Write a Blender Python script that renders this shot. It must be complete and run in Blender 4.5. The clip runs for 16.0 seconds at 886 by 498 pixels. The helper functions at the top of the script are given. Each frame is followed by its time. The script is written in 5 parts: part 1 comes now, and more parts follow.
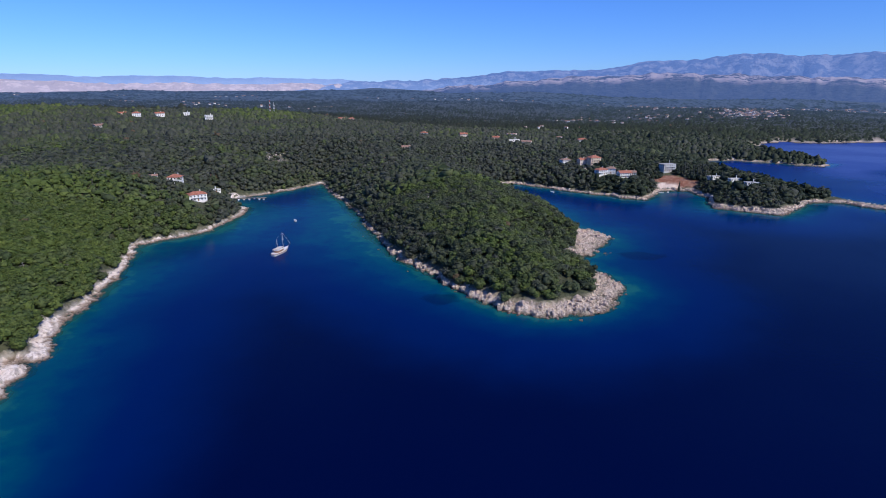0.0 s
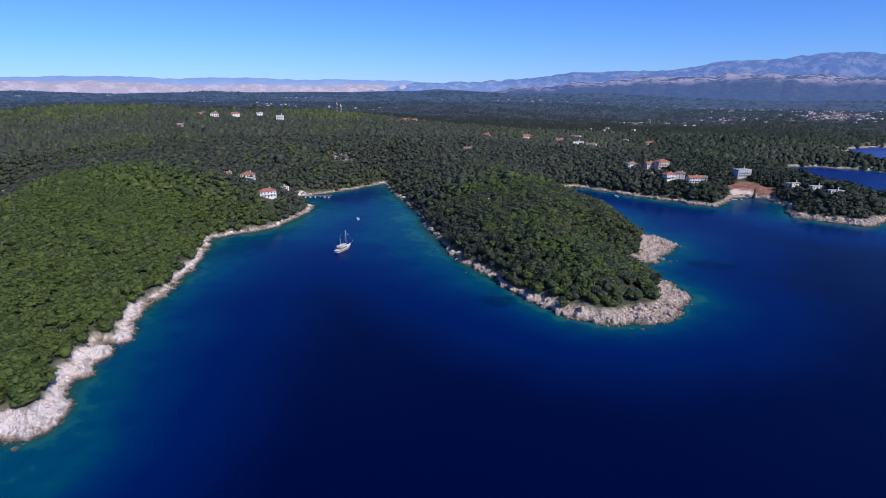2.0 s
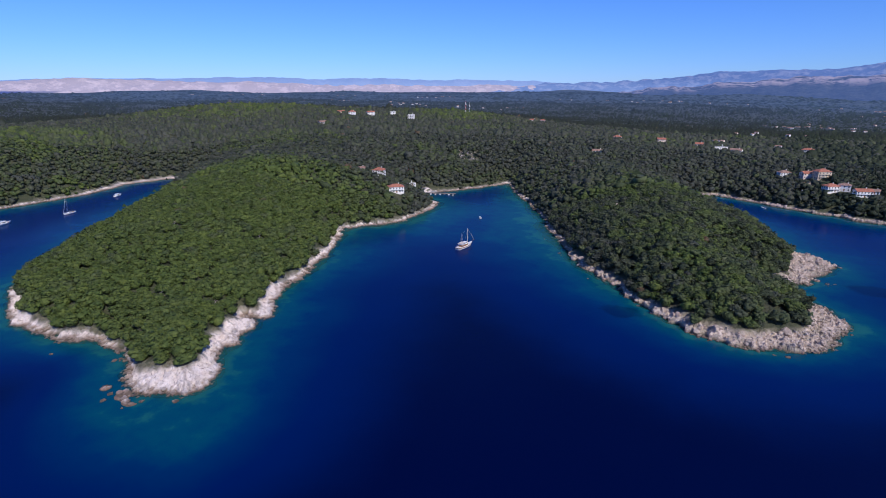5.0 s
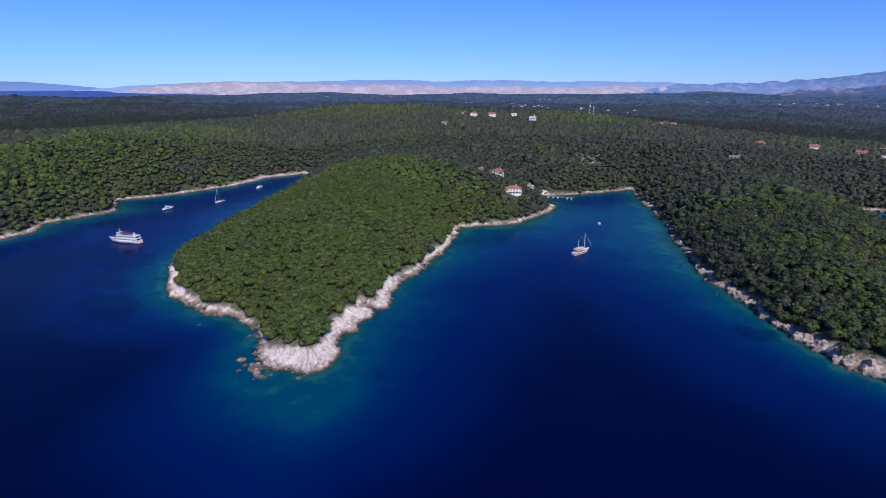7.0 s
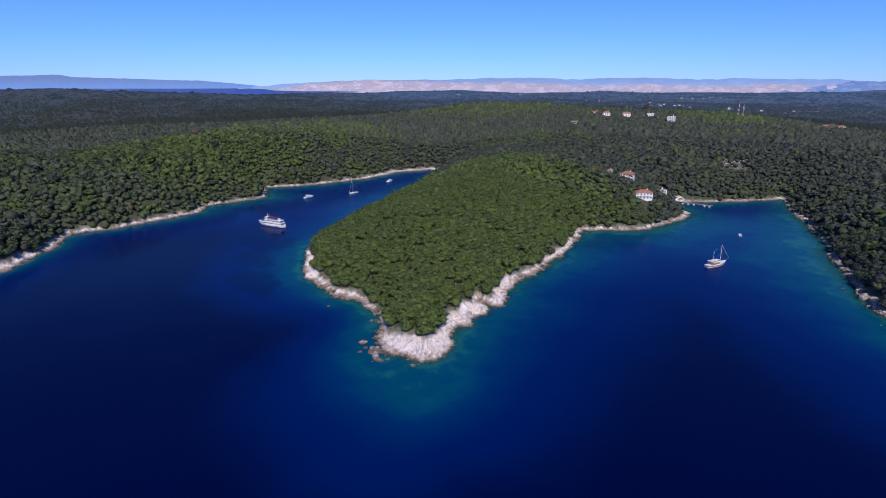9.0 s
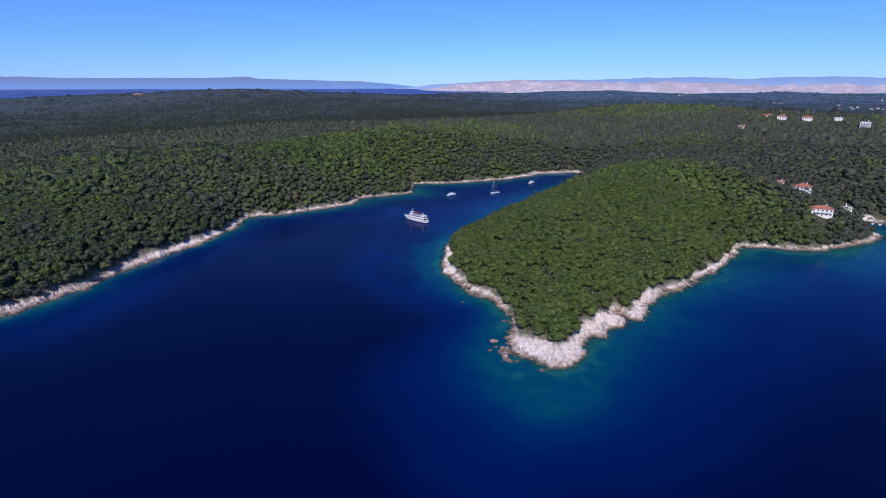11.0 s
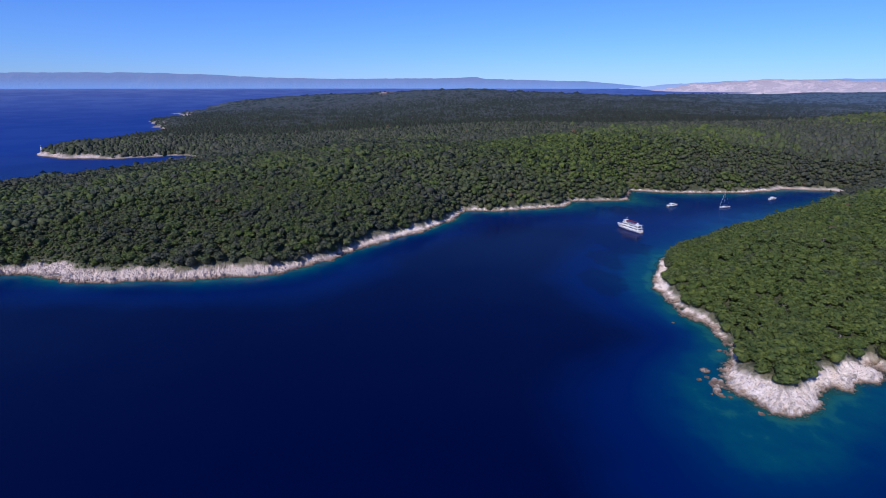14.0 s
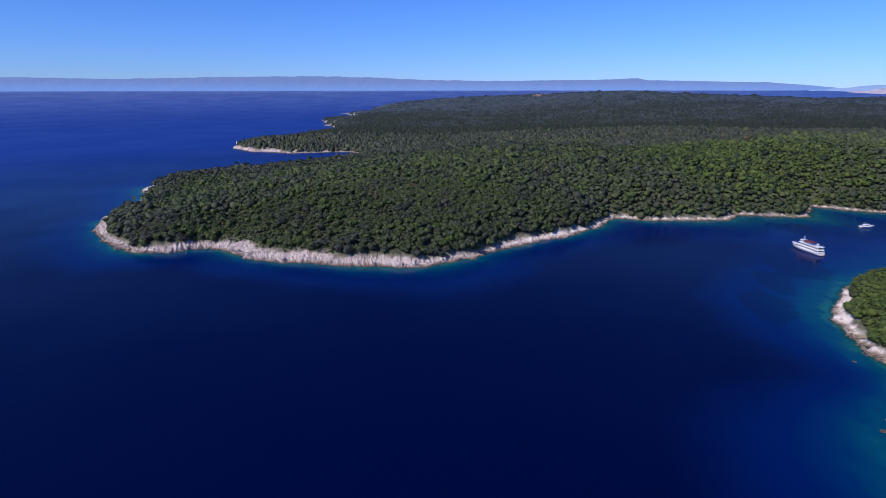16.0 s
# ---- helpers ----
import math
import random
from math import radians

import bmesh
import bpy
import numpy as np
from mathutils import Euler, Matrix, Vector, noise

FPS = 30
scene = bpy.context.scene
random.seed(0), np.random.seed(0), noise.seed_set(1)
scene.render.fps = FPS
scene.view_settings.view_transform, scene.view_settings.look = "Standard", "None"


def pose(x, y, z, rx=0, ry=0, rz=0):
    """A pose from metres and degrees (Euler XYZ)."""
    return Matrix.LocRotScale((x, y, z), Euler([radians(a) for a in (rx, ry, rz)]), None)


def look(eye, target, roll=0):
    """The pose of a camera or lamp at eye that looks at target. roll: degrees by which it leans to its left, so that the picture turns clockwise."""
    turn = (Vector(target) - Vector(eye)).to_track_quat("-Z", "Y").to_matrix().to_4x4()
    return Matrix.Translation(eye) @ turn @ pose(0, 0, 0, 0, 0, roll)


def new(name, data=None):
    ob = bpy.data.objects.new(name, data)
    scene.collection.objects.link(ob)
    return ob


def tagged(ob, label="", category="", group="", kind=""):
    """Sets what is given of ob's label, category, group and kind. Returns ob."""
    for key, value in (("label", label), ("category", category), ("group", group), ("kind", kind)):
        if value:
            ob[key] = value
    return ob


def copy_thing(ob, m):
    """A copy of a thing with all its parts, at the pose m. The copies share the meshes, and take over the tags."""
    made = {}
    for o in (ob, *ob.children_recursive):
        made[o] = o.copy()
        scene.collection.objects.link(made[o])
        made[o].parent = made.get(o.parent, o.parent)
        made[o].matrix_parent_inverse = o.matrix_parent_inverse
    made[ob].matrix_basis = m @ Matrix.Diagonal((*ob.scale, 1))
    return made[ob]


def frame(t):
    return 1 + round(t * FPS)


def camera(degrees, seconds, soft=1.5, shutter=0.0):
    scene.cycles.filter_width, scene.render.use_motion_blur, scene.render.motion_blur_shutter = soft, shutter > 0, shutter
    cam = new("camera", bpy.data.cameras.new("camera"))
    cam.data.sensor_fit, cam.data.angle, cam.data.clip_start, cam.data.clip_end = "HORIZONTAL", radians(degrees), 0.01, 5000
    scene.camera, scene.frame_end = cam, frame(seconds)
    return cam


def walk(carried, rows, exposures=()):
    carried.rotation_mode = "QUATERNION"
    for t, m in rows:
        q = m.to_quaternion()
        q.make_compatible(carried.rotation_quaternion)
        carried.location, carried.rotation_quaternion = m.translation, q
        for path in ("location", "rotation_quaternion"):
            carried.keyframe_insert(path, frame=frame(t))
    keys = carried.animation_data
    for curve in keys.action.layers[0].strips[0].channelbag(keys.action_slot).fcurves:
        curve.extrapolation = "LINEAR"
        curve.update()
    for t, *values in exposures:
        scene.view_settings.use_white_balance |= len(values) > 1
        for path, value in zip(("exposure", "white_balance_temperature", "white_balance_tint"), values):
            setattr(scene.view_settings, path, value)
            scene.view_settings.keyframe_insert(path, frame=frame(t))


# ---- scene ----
cam = camera(78.94, 16.0, soft=0.6)
PATH = [
    (0, (-0.00, 0.00, 118.00), (-0.3308, 1.8851, 117.4197), 0.10),
    (0.5, (-0.19, -0.29, 118.24), (-0.5708, 1.5873, 117.6562), 0.04),
    (1, (-0.31, -0.78, 118.18), (-0.7427, 1.0884, 117.5959), 0.10),
    (1.5, (-0.21, -1.15, 118.20), (-0.6975, 0.6991, 117.6198), 0.13),
    (2, (-0.08, -1.30, 118.47), (-0.6209, 0.5321, 117.8947), 0.06),
    (2.5, (0.04, -1.47, 118.76), (-0.5602, 0.3469, 118.1787), 0.03),
    (3, (-0.04, -1.52, 118.81), (-0.7017, 0.2724, 118.2349), 0.01),
    (3.5, (-0.34, -1.66, 118.65), (-1.0659, 0.1121, 118.0749), 0.03),
    (6, (-2.90, -2.80, 118.17), (-4.0035, -1.2303, 117.5959), 0.08),
    (6.5, (-3.05, -3.07, 118.03), (-4.2360, -1.5661, 117.4597), 0.02),
    (7, (-2.81, -3.24, 117.77), (-4.0919, -1.8118, 117.1992), -0.04),
    (7.5, (-2.35, -3.53, 117.73), (-3.7073, -2.1802, 117.1630), -0.03),
    (8, (-1.83, -3.79, 118.14), (-3.2633, -2.5167, 117.5666), -0.04),
    (10.5, (0.15, -5.00, 119.08), (-1.6022, -4.2345, 118.5074), 0.01),
    (11, (0.54, -5.60, 119.88), (-1.2643, -4.9532, 119.3033), -0.05),
    (11.5, (1.07, -6.42, 120.58), (-0.7681, -5.8859, 120.0007), -0.06),
    (12, (1.77, -7.28, 121.00), (-0.1009, -6.8641, 120.4229), 0.01),
    (12.5, (2.47, -7.89, 121.52), (0.5787, -7.5940, 120.9425), -0.00),
    (13, (3.07, -8.38, 121.99), (1.1665, -8.2038, 121.4092), 0.07),
    (13.5, (3.56, -8.70, 122.37), (1.6425, -8.6550, 121.7913), 0.03),
    (14, (4.30, -8.88, 122.53), (2.3863, -8.9692, 121.9522), 0.05),
    (14.5, (5.18, -8.90, 122.93), (3.2744, -9.1170, 122.3528), 0.01),
    (15, (6.03, -8.55, 123.18), (4.1467, -8.9044, 122.6026), -0.07),
    (15.5, (6.52, -8.38, 123.03), (4.6705, -8.8609, 122.4525), -0.02),
    (16, (6.87, -8.29, 123.02), (5.0477, -8.8953, 122.4476), -0.05),
]
walk(cam, [(t, look(eye, target, roll)) for t, eye, target, roll in PATH], [(0, 0.0, 5850, 11), (3.5, -0.04, 5850, 13), (6.5, -0.11, 5850, 15), (11, -0.06, 5850, 15), (16, -0.06, 5850, 15)])

# ---- light ----
SUN_AZ, SUN_EL = -122.0, 41.0          # degrees; azimuth counted to the left from +y
sun_way = Vector((-math.sin(radians(SUN_AZ)) * math.cos(radians(SUN_EL)), math.cos(radians(SUN_AZ)) * math.cos(radians(SUN_EL)), math.sin(radians(SUN_EL))))
sun = new("sun", bpy.data.lights.new("sun", "SUN"))
sun.data.energy, sun.data.angle, sun.data.color = 4.3, radians(0.53), (1.0, 0.89, 0.75)
sun.rotation_euler = (-sun_way).to_track_quat("-Z", "Y").to_euler()
world = bpy.data.worlds.new("world")
scene.world = world
world.use_nodes = True
sky = world.node_tree.nodes.new("ShaderNodeTexSky")
sky.sky_type, sky.sun_disc = "NISHITA", False
sky.sun_elevation, sky.sun_rotation = radians(SUN_EL), radians(-SUN_AZ)
sky.altitude, sky.air_density, sky.dust_density, sky.ozone_density = 100, 1.0, 0.0, 8.0
back = world.node_tree.nodes["Background"]
back.inputs["Strength"].default_value = 0.09
tint = world.node_tree.nodes.new("ShaderNodeMix")
tint.data_type, tint.blend_type = "RGBA", "MULTIPLY"
tint.inputs[0].default_value, tint.inputs[7].default_value = 1.0, (0.68, 0.93, 1.52, 1)
world.node_tree.links.new(sky.outputs[0], tint.inputs[6])
world.node_tree.links.new(tint.outputs[2], back.inputs[0])


# ---- numbers on the plan ----
def lattice(ix, iy, seed):
    h = (ix.astype(np.int64) * 374761393 + iy.astype(np.int64) * 668265263 + seed * 974634777) & 0xFFFFFFFF
    h = ((h ^ (h >> 13)) * 1274126177) & 0xFFFFFFFF
    return ((h ^ (h >> 16)) & 0xFFFFFF) / float(0xFFFFFF)


def bumpy(x, y, size, seed=1, octaves=3):
    """Smooth noise on the plan, -1 to 1, with the given size in metres."""
    total, amp, full = 0.0, 1.0, 0.0
    x, y = np.asarray(x, float), np.asarray(y, float)
    for k in range(octaves):
        u, v = x / size * 2**k + 17.3 * k, y / size * 2**k - 9.1 * k
        iu, iv = np.floor(u), np.floor(v)
        fu, fv = u - iu, v - iv
        fu, fv = fu * fu * (3 - 2 * fu), fv * fv * (3 - 2 * fv)
        a, b = lattice(iu, iv, seed + k), lattice(iu + 1, iv, seed + k)
        c, d = lattice(iu, iv + 1, seed + k), lattice(iu + 1, iv + 1, seed + k)
        total = total + amp * ((a * (1 - fu) + b * fu) * (1 - fv) + (c * (1 - fu) + d * fu) * fv)
        full, amp = full + amp, amp * 0.5
    return total / full * 2 - 1


def ramp(v, a, b):
    t = np.clip((np.asarray(v, float) - a) / (b - a), 0, 1)
    return t * t * (3 - 2 * t)


# The coast, from the far east round the three headlands to the far west (metres).
COAST_EAST = [(4900, 1450), (1700, 1480), (1200, 1420), (900, 1395), (762, 1370), (602, 1314), (533, 1335), (473, 1276), (430, 1200), (396, 1110),
              (425, 1000), (462, 945), (428, 915), (385, 935), (350, 953), (311, 966), (272, 950), (255, 880), (272, 760), (302, 662),
              (328, 636), (362, 602), (356, 590), (343, 594), (317, 622), (283, 615), (262, 583), (231, 550), (209, 560), (177, 568),
              (183, 600), (185, 627), (177, 663), (141, 660), (131, 630), (116, 605), (93, 610), (33, 640), (0, 664), (-31, 678)]
HEADLAND_C = [(-48, 668), (-38, 620), (0, 545), (18, 514), (25, 492), (34, 463), (53, 452), (60, 436), (54, 417), (42, 400), (41, 387), (32, 381), (22, 376),
              (31, 366), (42, 355), (50, 340), (57, 320), (49, 310), (47, 296), (39, 285), (31, 278), (19, 271), (4, 267), (-15, 276), (-36, 296),
              (-60, 316), (-85, 342), (-107, 369), (-131, 413), (-159, 469), (-211, 548), (-258, 622)]
HEADLAND_A = [(-266, 634), (-280, 601), (-301, 557), (-318, 530), (-324, 508), (-306, 498), (-287, 486), (-275, 458), (-271, 396), (-285, 371),
              (-302, 351), (-278, 315), (-252, 267), (-243, 236), (-234, 211), (-227, 195), (-217, 191), (-213, 181), (-223, 176), (-209, 171), (-212, 161), (-200, 154), (-204, 148), (-197, 141), (-189, 132), (-185, 121),
              (-187, 112), (-195, 107.5), (-206, 105), (-219, 105), (-226, 112), (-240, 121), (-262, 122), (-278, 112), (-293, 109), (-324, 112),
              (-355, 122), (-376, 131), (-396, 150), (-420, 185), (-490, 275), (-580, 370), (-650, 450)]
HEADLAND_B = [(-674, 440), (-680, 396), (-653, 319), (-649, 244), (-652, 215), (-664, 191), (-632, 180), (-604, 172), (-592, 140), (-592, 104),
              (-562, 95), (-548, 59), (-538, 21), (-537, -14), (-509, -21), (-488, -25), (-466, -39), (-432, -67), (-397, -93), (-366, -107),
              (-351, -120), (-334, -140), (-324, -180), (-319, -214), (-315, -264), (-325, -300), (-326, -321), (-309, -339), (-299, -368),
              (-309, -400), (-321, -423), (-339, -454), (-370, -481), (-391, -480)]
COAST_WEST = [(-425, -488), (-450, -520), (-484, -547), (-522, -588), (-536, -573), (-600, -548), (-720, -505), (-830, -462), (-930, -475), (-985, -528),
              (-926, -630), (-924, -735), (-988, -830), (-1080, -800), (-1260, -820), (-1480, -830), (-1690, -990), (-1740, -1005), (-1985, -1195), (-1990, -1110),
              (-2240, -1150), (-2500, -1350), (-2540, -1220), (-2820, -1300), (-3080, -1425), (-3260, -1400), (-3560, -1000), (-3760, -400), (-3900, 300), (-4000, 1000), (-4050, 1600), (-4200, 2100), (-4900, 2500)]
COAST = np.array(COAST_EAST + HEADLAND_C + HEADLAND_A + HEADLAND_B + COAST_WEST, float)
OUTLINE = np.vstack([COAST, [(-4900, 5200), (4900, 5200)]])


def shore(x, y):
    """Metres inland from the coast (below 0 at sea) and metres along it."""
    shape = np.shape(x)
    x, y = np.ravel(x).astype(float), np.ravel(y).astype(float)
    far = ramp(np.hypot(x, y), 500, 2000)
    k = 1 + 4 * far
    wx = x + k * (4.8 * bumpy(x, y, 20, 3, 4) + 1.3 * bumpy(x, y, 4.5, 4, 2))
    wy = y + k * (4.8 * bumpy(x, y, 20, 13, 4) + 1.3 * bumpy(x, y, 4.5, 14, 2))
    best, along = np.full(len(x), 1e18), np.zeros(len(x))
    inside = np.zeros(len(x), bool)
    run, n = 0.0, len(OUTLINE)
    for i in range(n):
        (ax, ay), (bx, by) = OUTLINE[i], OUTLINE[(i + 1) % n]
        ex, ey = bx - ax, by - ay
        size = math.hypot(ex, ey)
        cross = (ay > wy) != (by > wy)
        if ey:
            inside ^= cross & (wx < ax + (wy - ay) * ex / ey)
        if i < len(COAST) - 1:
            t = np.clip(((wx - ax) * ex + (wy - ay) * ey) / size**2, 0, 1)
            d = (wx - ax - t * ex) ** 2 + (wy - ay - t * ey) ** 2
            near = d < best
            best[near] = d[near]
            along[near] = run + t[near] * size
        run += size
    d = np.sqrt(best) * np.where(inside, 1, -1)
    # small points and gullies of the rocky shore
    near = 1 - ramp(np.hypot(x, y), 500, 900)
    d = d + near * np.exp(-np.abs(d) / 9) * (2.0 * bumpy(along, d * 0.2, 27, 64, 2) + 4.6 * (0.22 - np.abs(bumpy(along, d * 0.3, 12, 61, 2))) + 2.2 * (0.2 - np.abs(bumpy(along, d * 0.5, 4.5, 62, 2))))
    return d.reshape(shape), along.reshape(shape)


# Hills: x, y, radius, height added inland.
HILLS = [(-390, 330, 140, 17), (-75, 500, 150, 16), (-20, 350, 80, 8), (-560, -200, 170, 11), (-640, -20, 160, 7), (-960, -60, 300, -15), (-840, 250, 190, 20),
         (-960, 800, 260, 26), (-600, 1120, 200, 17), (-300, 780, 160, 6), (-440, -440, 110, -14), (-690, -395, 180, -21), (-830, -140, 130, 8), (-1700, 100, 500, -8), (720, 2180, 330, 14), (-2950, -330, 520, 52), (-2950, -880, 380, 28), (-2900, 400, 700, 34), (400, 1010, 90, 8), (-1050, 1050, 380, 8), (-350, 1350, 350, -9),
         (-1500, 1600, 800, 12), (-150, 1500, 400, -6), (235, 665, 60, 6), (110, 720, 90, 6)]


def rise(x, y):
    """The height that the land tends to, far from the coast."""
    e = 14 + 24 * ramp(-(x - 0.12 * y), -250, 700)
    e = e * (1 - 0.62 * ramp(-x, 750, 1000) * (1 - ramp(y, -500, 100)))
    for hx, hy, r, h in HILLS:
        e = e + h * np.exp(-((x - hx) ** 2 + (y - hy) ** 2) / r**2)
    r = np.hypot(x, y)
    e = e + ramp(r, 500, 1400) * (6 * bumpy(x, y, 420, 21, 3) + 5 * (0.3 - np.abs(bumpy(x, y, 300, 23, 2))))
    # a valley behind the first ridge
    e = e - 20 * np.exp(-((r - 1850) / 330) ** 2) * ramp(y, 300, 1100) * (1 - ramp(x, 100, 500))
    e = e + ramp(r, 1900, 4600) * (36 + 24 * bumpy(x, y, 620, 22, 3)) * ramp(y + 0.25 * x, -900, 500)
    return np.maximum(e, 4)


# Bare rock along the coast: x, y, radius, width.
LEDGES = [(60, 640, 90, -1.2), (-290, 590, 70, -1.2), (-275, 420, 60, -0.8), (-620, 200, 120, -1), (-186, 120, 24, 6.0), (-246, 116, 22, -1.6), (-206, 162, 28, 4.2), (-228, 215, 34, 1.8), (-340, 115, 50, 2), (54, 318, 36, 18), (44, 426, 34, 20), (24, 274, 24, 8), (-6, 272, 24, 4), (-45, 305, 45, -0.8), (-316, -240, 110, 6),
          (-375, -475, 50, 8), (-512, -578, 26, 14), (-440, -60, 60, 2), (230, 555, 50, 2), (345, 604, 24, 4), (459, 940, 30, 6), (-950, -740, 110, 16), (-985, -820, 60, 16), (-120, 395, 60, -1.5), (-165, 475, 55, -1.8), (-220, 560, 50, -1.5)]


def bare(x, y):
    w = 3.2 + 0 * x
    for lx, ly, r, h in LEDGES:
        w = w + h * np.exp(-((x - lx) ** 2 + (y - ly) ** 2) / r**2)
    return w * (1 + 0.45 * bumpy(x, y, 14, 31, 3)) * (1 - 0.62 * ramp(np.hypot(x, y), 760, 1000))


# Low reefs just off the points: x, y, radius.
REEFS = [(-206, 99.5, 4.5), (-198.5, 98.5, 4.5), (-218, 99.5, 3.2), (47, 397, 2.5)]


def lift(x, y):
    """The far sea rises to the level of the true horizon, which lies beyond reach."""
    return 106 * np.clip((np.hypot(x, y) - 2600) / 2250, 0, 1.1) ** 1.6


def height(x, y, d, s):
    """The ground's height; below 0 under water."""
    w = bare(x, y)
    near = 1 - ramp(np.hypot(x, y), 600, 1000)
    # grooves run down the rock face; the face is broken into blocks
    groove = bumpy(s, d * 0.25, 4.6, 41, 3) * 3.2 + bumpy(x, y, 2.4, 45, 2) * 1.4
    rocky = ramp(d, -4, 0) * (1 - ramp(d, w, w + 5)) * near
    dd = np.maximum(d + groove * rocky * ramp(d, -2, 1.5), 0)
    bx, by = x * 0.62 + y * 0.31 + bumpy(x, y, 6, 46, 1), y * 0.62 - x * 0.31 + bumpy(x, y, 6, 47, 1)
    block = (lattice(np.floor(bx), np.floor(by), 48) - 0.5) * (0.45 + 0.55 * ramp(x, -190, -110))
    rib = np.abs(bumpy(s, d * 0.12, 3.0, 49, 2)) * (1 - ramp(x, -170, -120))
    low = 1 - 0.68 * np.exp(-(((x - 48) / 62) ** 2 + ((y - 360) / 120) ** 2) ** 2)
    pits = np.abs(bumpy(x, y, 1.7, 65, 2)) * (1 - 0.6 * ramp(x, -170, -120))
    land = 0.25 + low * (np.clip(0.9 + 0.36 * w, 1.2, 3.6) * (1 - np.exp(-dd / 2.6)) + 0.16 * np.minimum(dd, 22)) + (block * 1.1 - rib * 2.6 - pits * 1.3 + bumpy(x, y, 9, 42, 3) * 1.1) * rocky * ramp(dd, 0, 2.5)
    inland = np.maximum(d - 5 - 0.8 * np.maximum(w - 5.5, 0), 0)
    land = land * (1 - 0.62 * np.exp(-((x - 342) ** 2 + (y - 605) ** 2) / 34**2))
    land = land + rise(x, y) * (1 - np.exp(-inland / 66)) + bumpy(x, y, 30, 43, 2) * ramp(d, 8, 40)
    sea = -0.25 * np.abs(d) ** 1.05 * (1 + 0.35 * bumpy(x, y, 25, 44, 2)) + rocky * block * 0.9
    sea = np.clip(sea, -22, 0.6)
    for rx, ry, r in REEFS:
        top = 0.9 * bumpy(x, y, 5, 63, 3) + block * 1.3 + 0.35
        sea = np.maximum(sea, top - 3 * ramp(np.hypot(x - rx, y - ry), r * 0.6, r * 1.3))
    return np.where(d > 0, land, sea) + lift(x, y) * (1 - ramp(y, -300, 500))


def haze_at(x, y):
    """How strongly blue haze is painted on the backdrop: more with distance and to the north-east."""
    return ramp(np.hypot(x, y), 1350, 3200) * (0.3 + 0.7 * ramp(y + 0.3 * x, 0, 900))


def lines(lo, hi, core_lo, core_hi, step, grow):
    """Grid lines: even in the core, wider and wider outside it."""
    out = list(np.arange(core_lo, core_hi + step / 2, step))
    for sign, end in ((1, hi), (-1, lo)):
        at, gap, extra = (core_hi if sign > 0 else core_lo), step, []
        while (end - at) * sign > 0:
            gap *= grow
            at += sign * min(gap, 70)
            extra.append(at)
        out = out + extra if sign > 0 else extra[::-1] + out
    return np.array(out)


def mesh_of(name, verts, faces, smooth=False):
    """A mesh from arrays of places and of triangles or quads."""
    me = bpy.data.meshes.new(name)
    verts, faces = np.asarray(verts, np.float32), np.asarray(faces, np.int32)
    k = faces.shape[1]
    me.vertices.add(len(verts))
    me.vertices.foreach_set("co", verts.ravel())
    me.loops.add(faces.size)
    me.loops.foreach_set("vertex_index", faces.ravel())
    me.polygons.add(len(faces))
    me.polygons.foreach_set("loop_start", np.arange(0, faces.size, k, dtype=np.int32))
    me.polygons.foreach_set("use_smooth", np.full(len(faces), smooth))
    me.update()
    me.validate()
    return me


def mark(me, name, values):
    a = me.attributes.new(name, "FLOAT", "POINT")
    a.data.foreach_set("value", np.asarray(values, np.float32).ravel())


def grid_faces(ny, nx, keep=None):
    i = np.arange(ny * nx).reshape(ny, nx)
    q = np.stack([i[:-1, :-1], i[:-1, 1:], i[1:, 1:], i[1:, :-1]], -1).reshape(-1, 4)
    if keep is not None:
        k = keep.reshape(ny, nx)
        k = (k[:-1, :-1] | k[:-1, 1:] | k[1:, 1:] | k[1:, :-1]).ravel()
        q = q[k]
    return q


def compact(verts, faces, *values):
    used = np.unique(faces)
    to = np.zeros(len(verts), np.int64)
    to[used] = np.arange(len(used))
    return verts[used], to[faces], [v[used] for v in values]


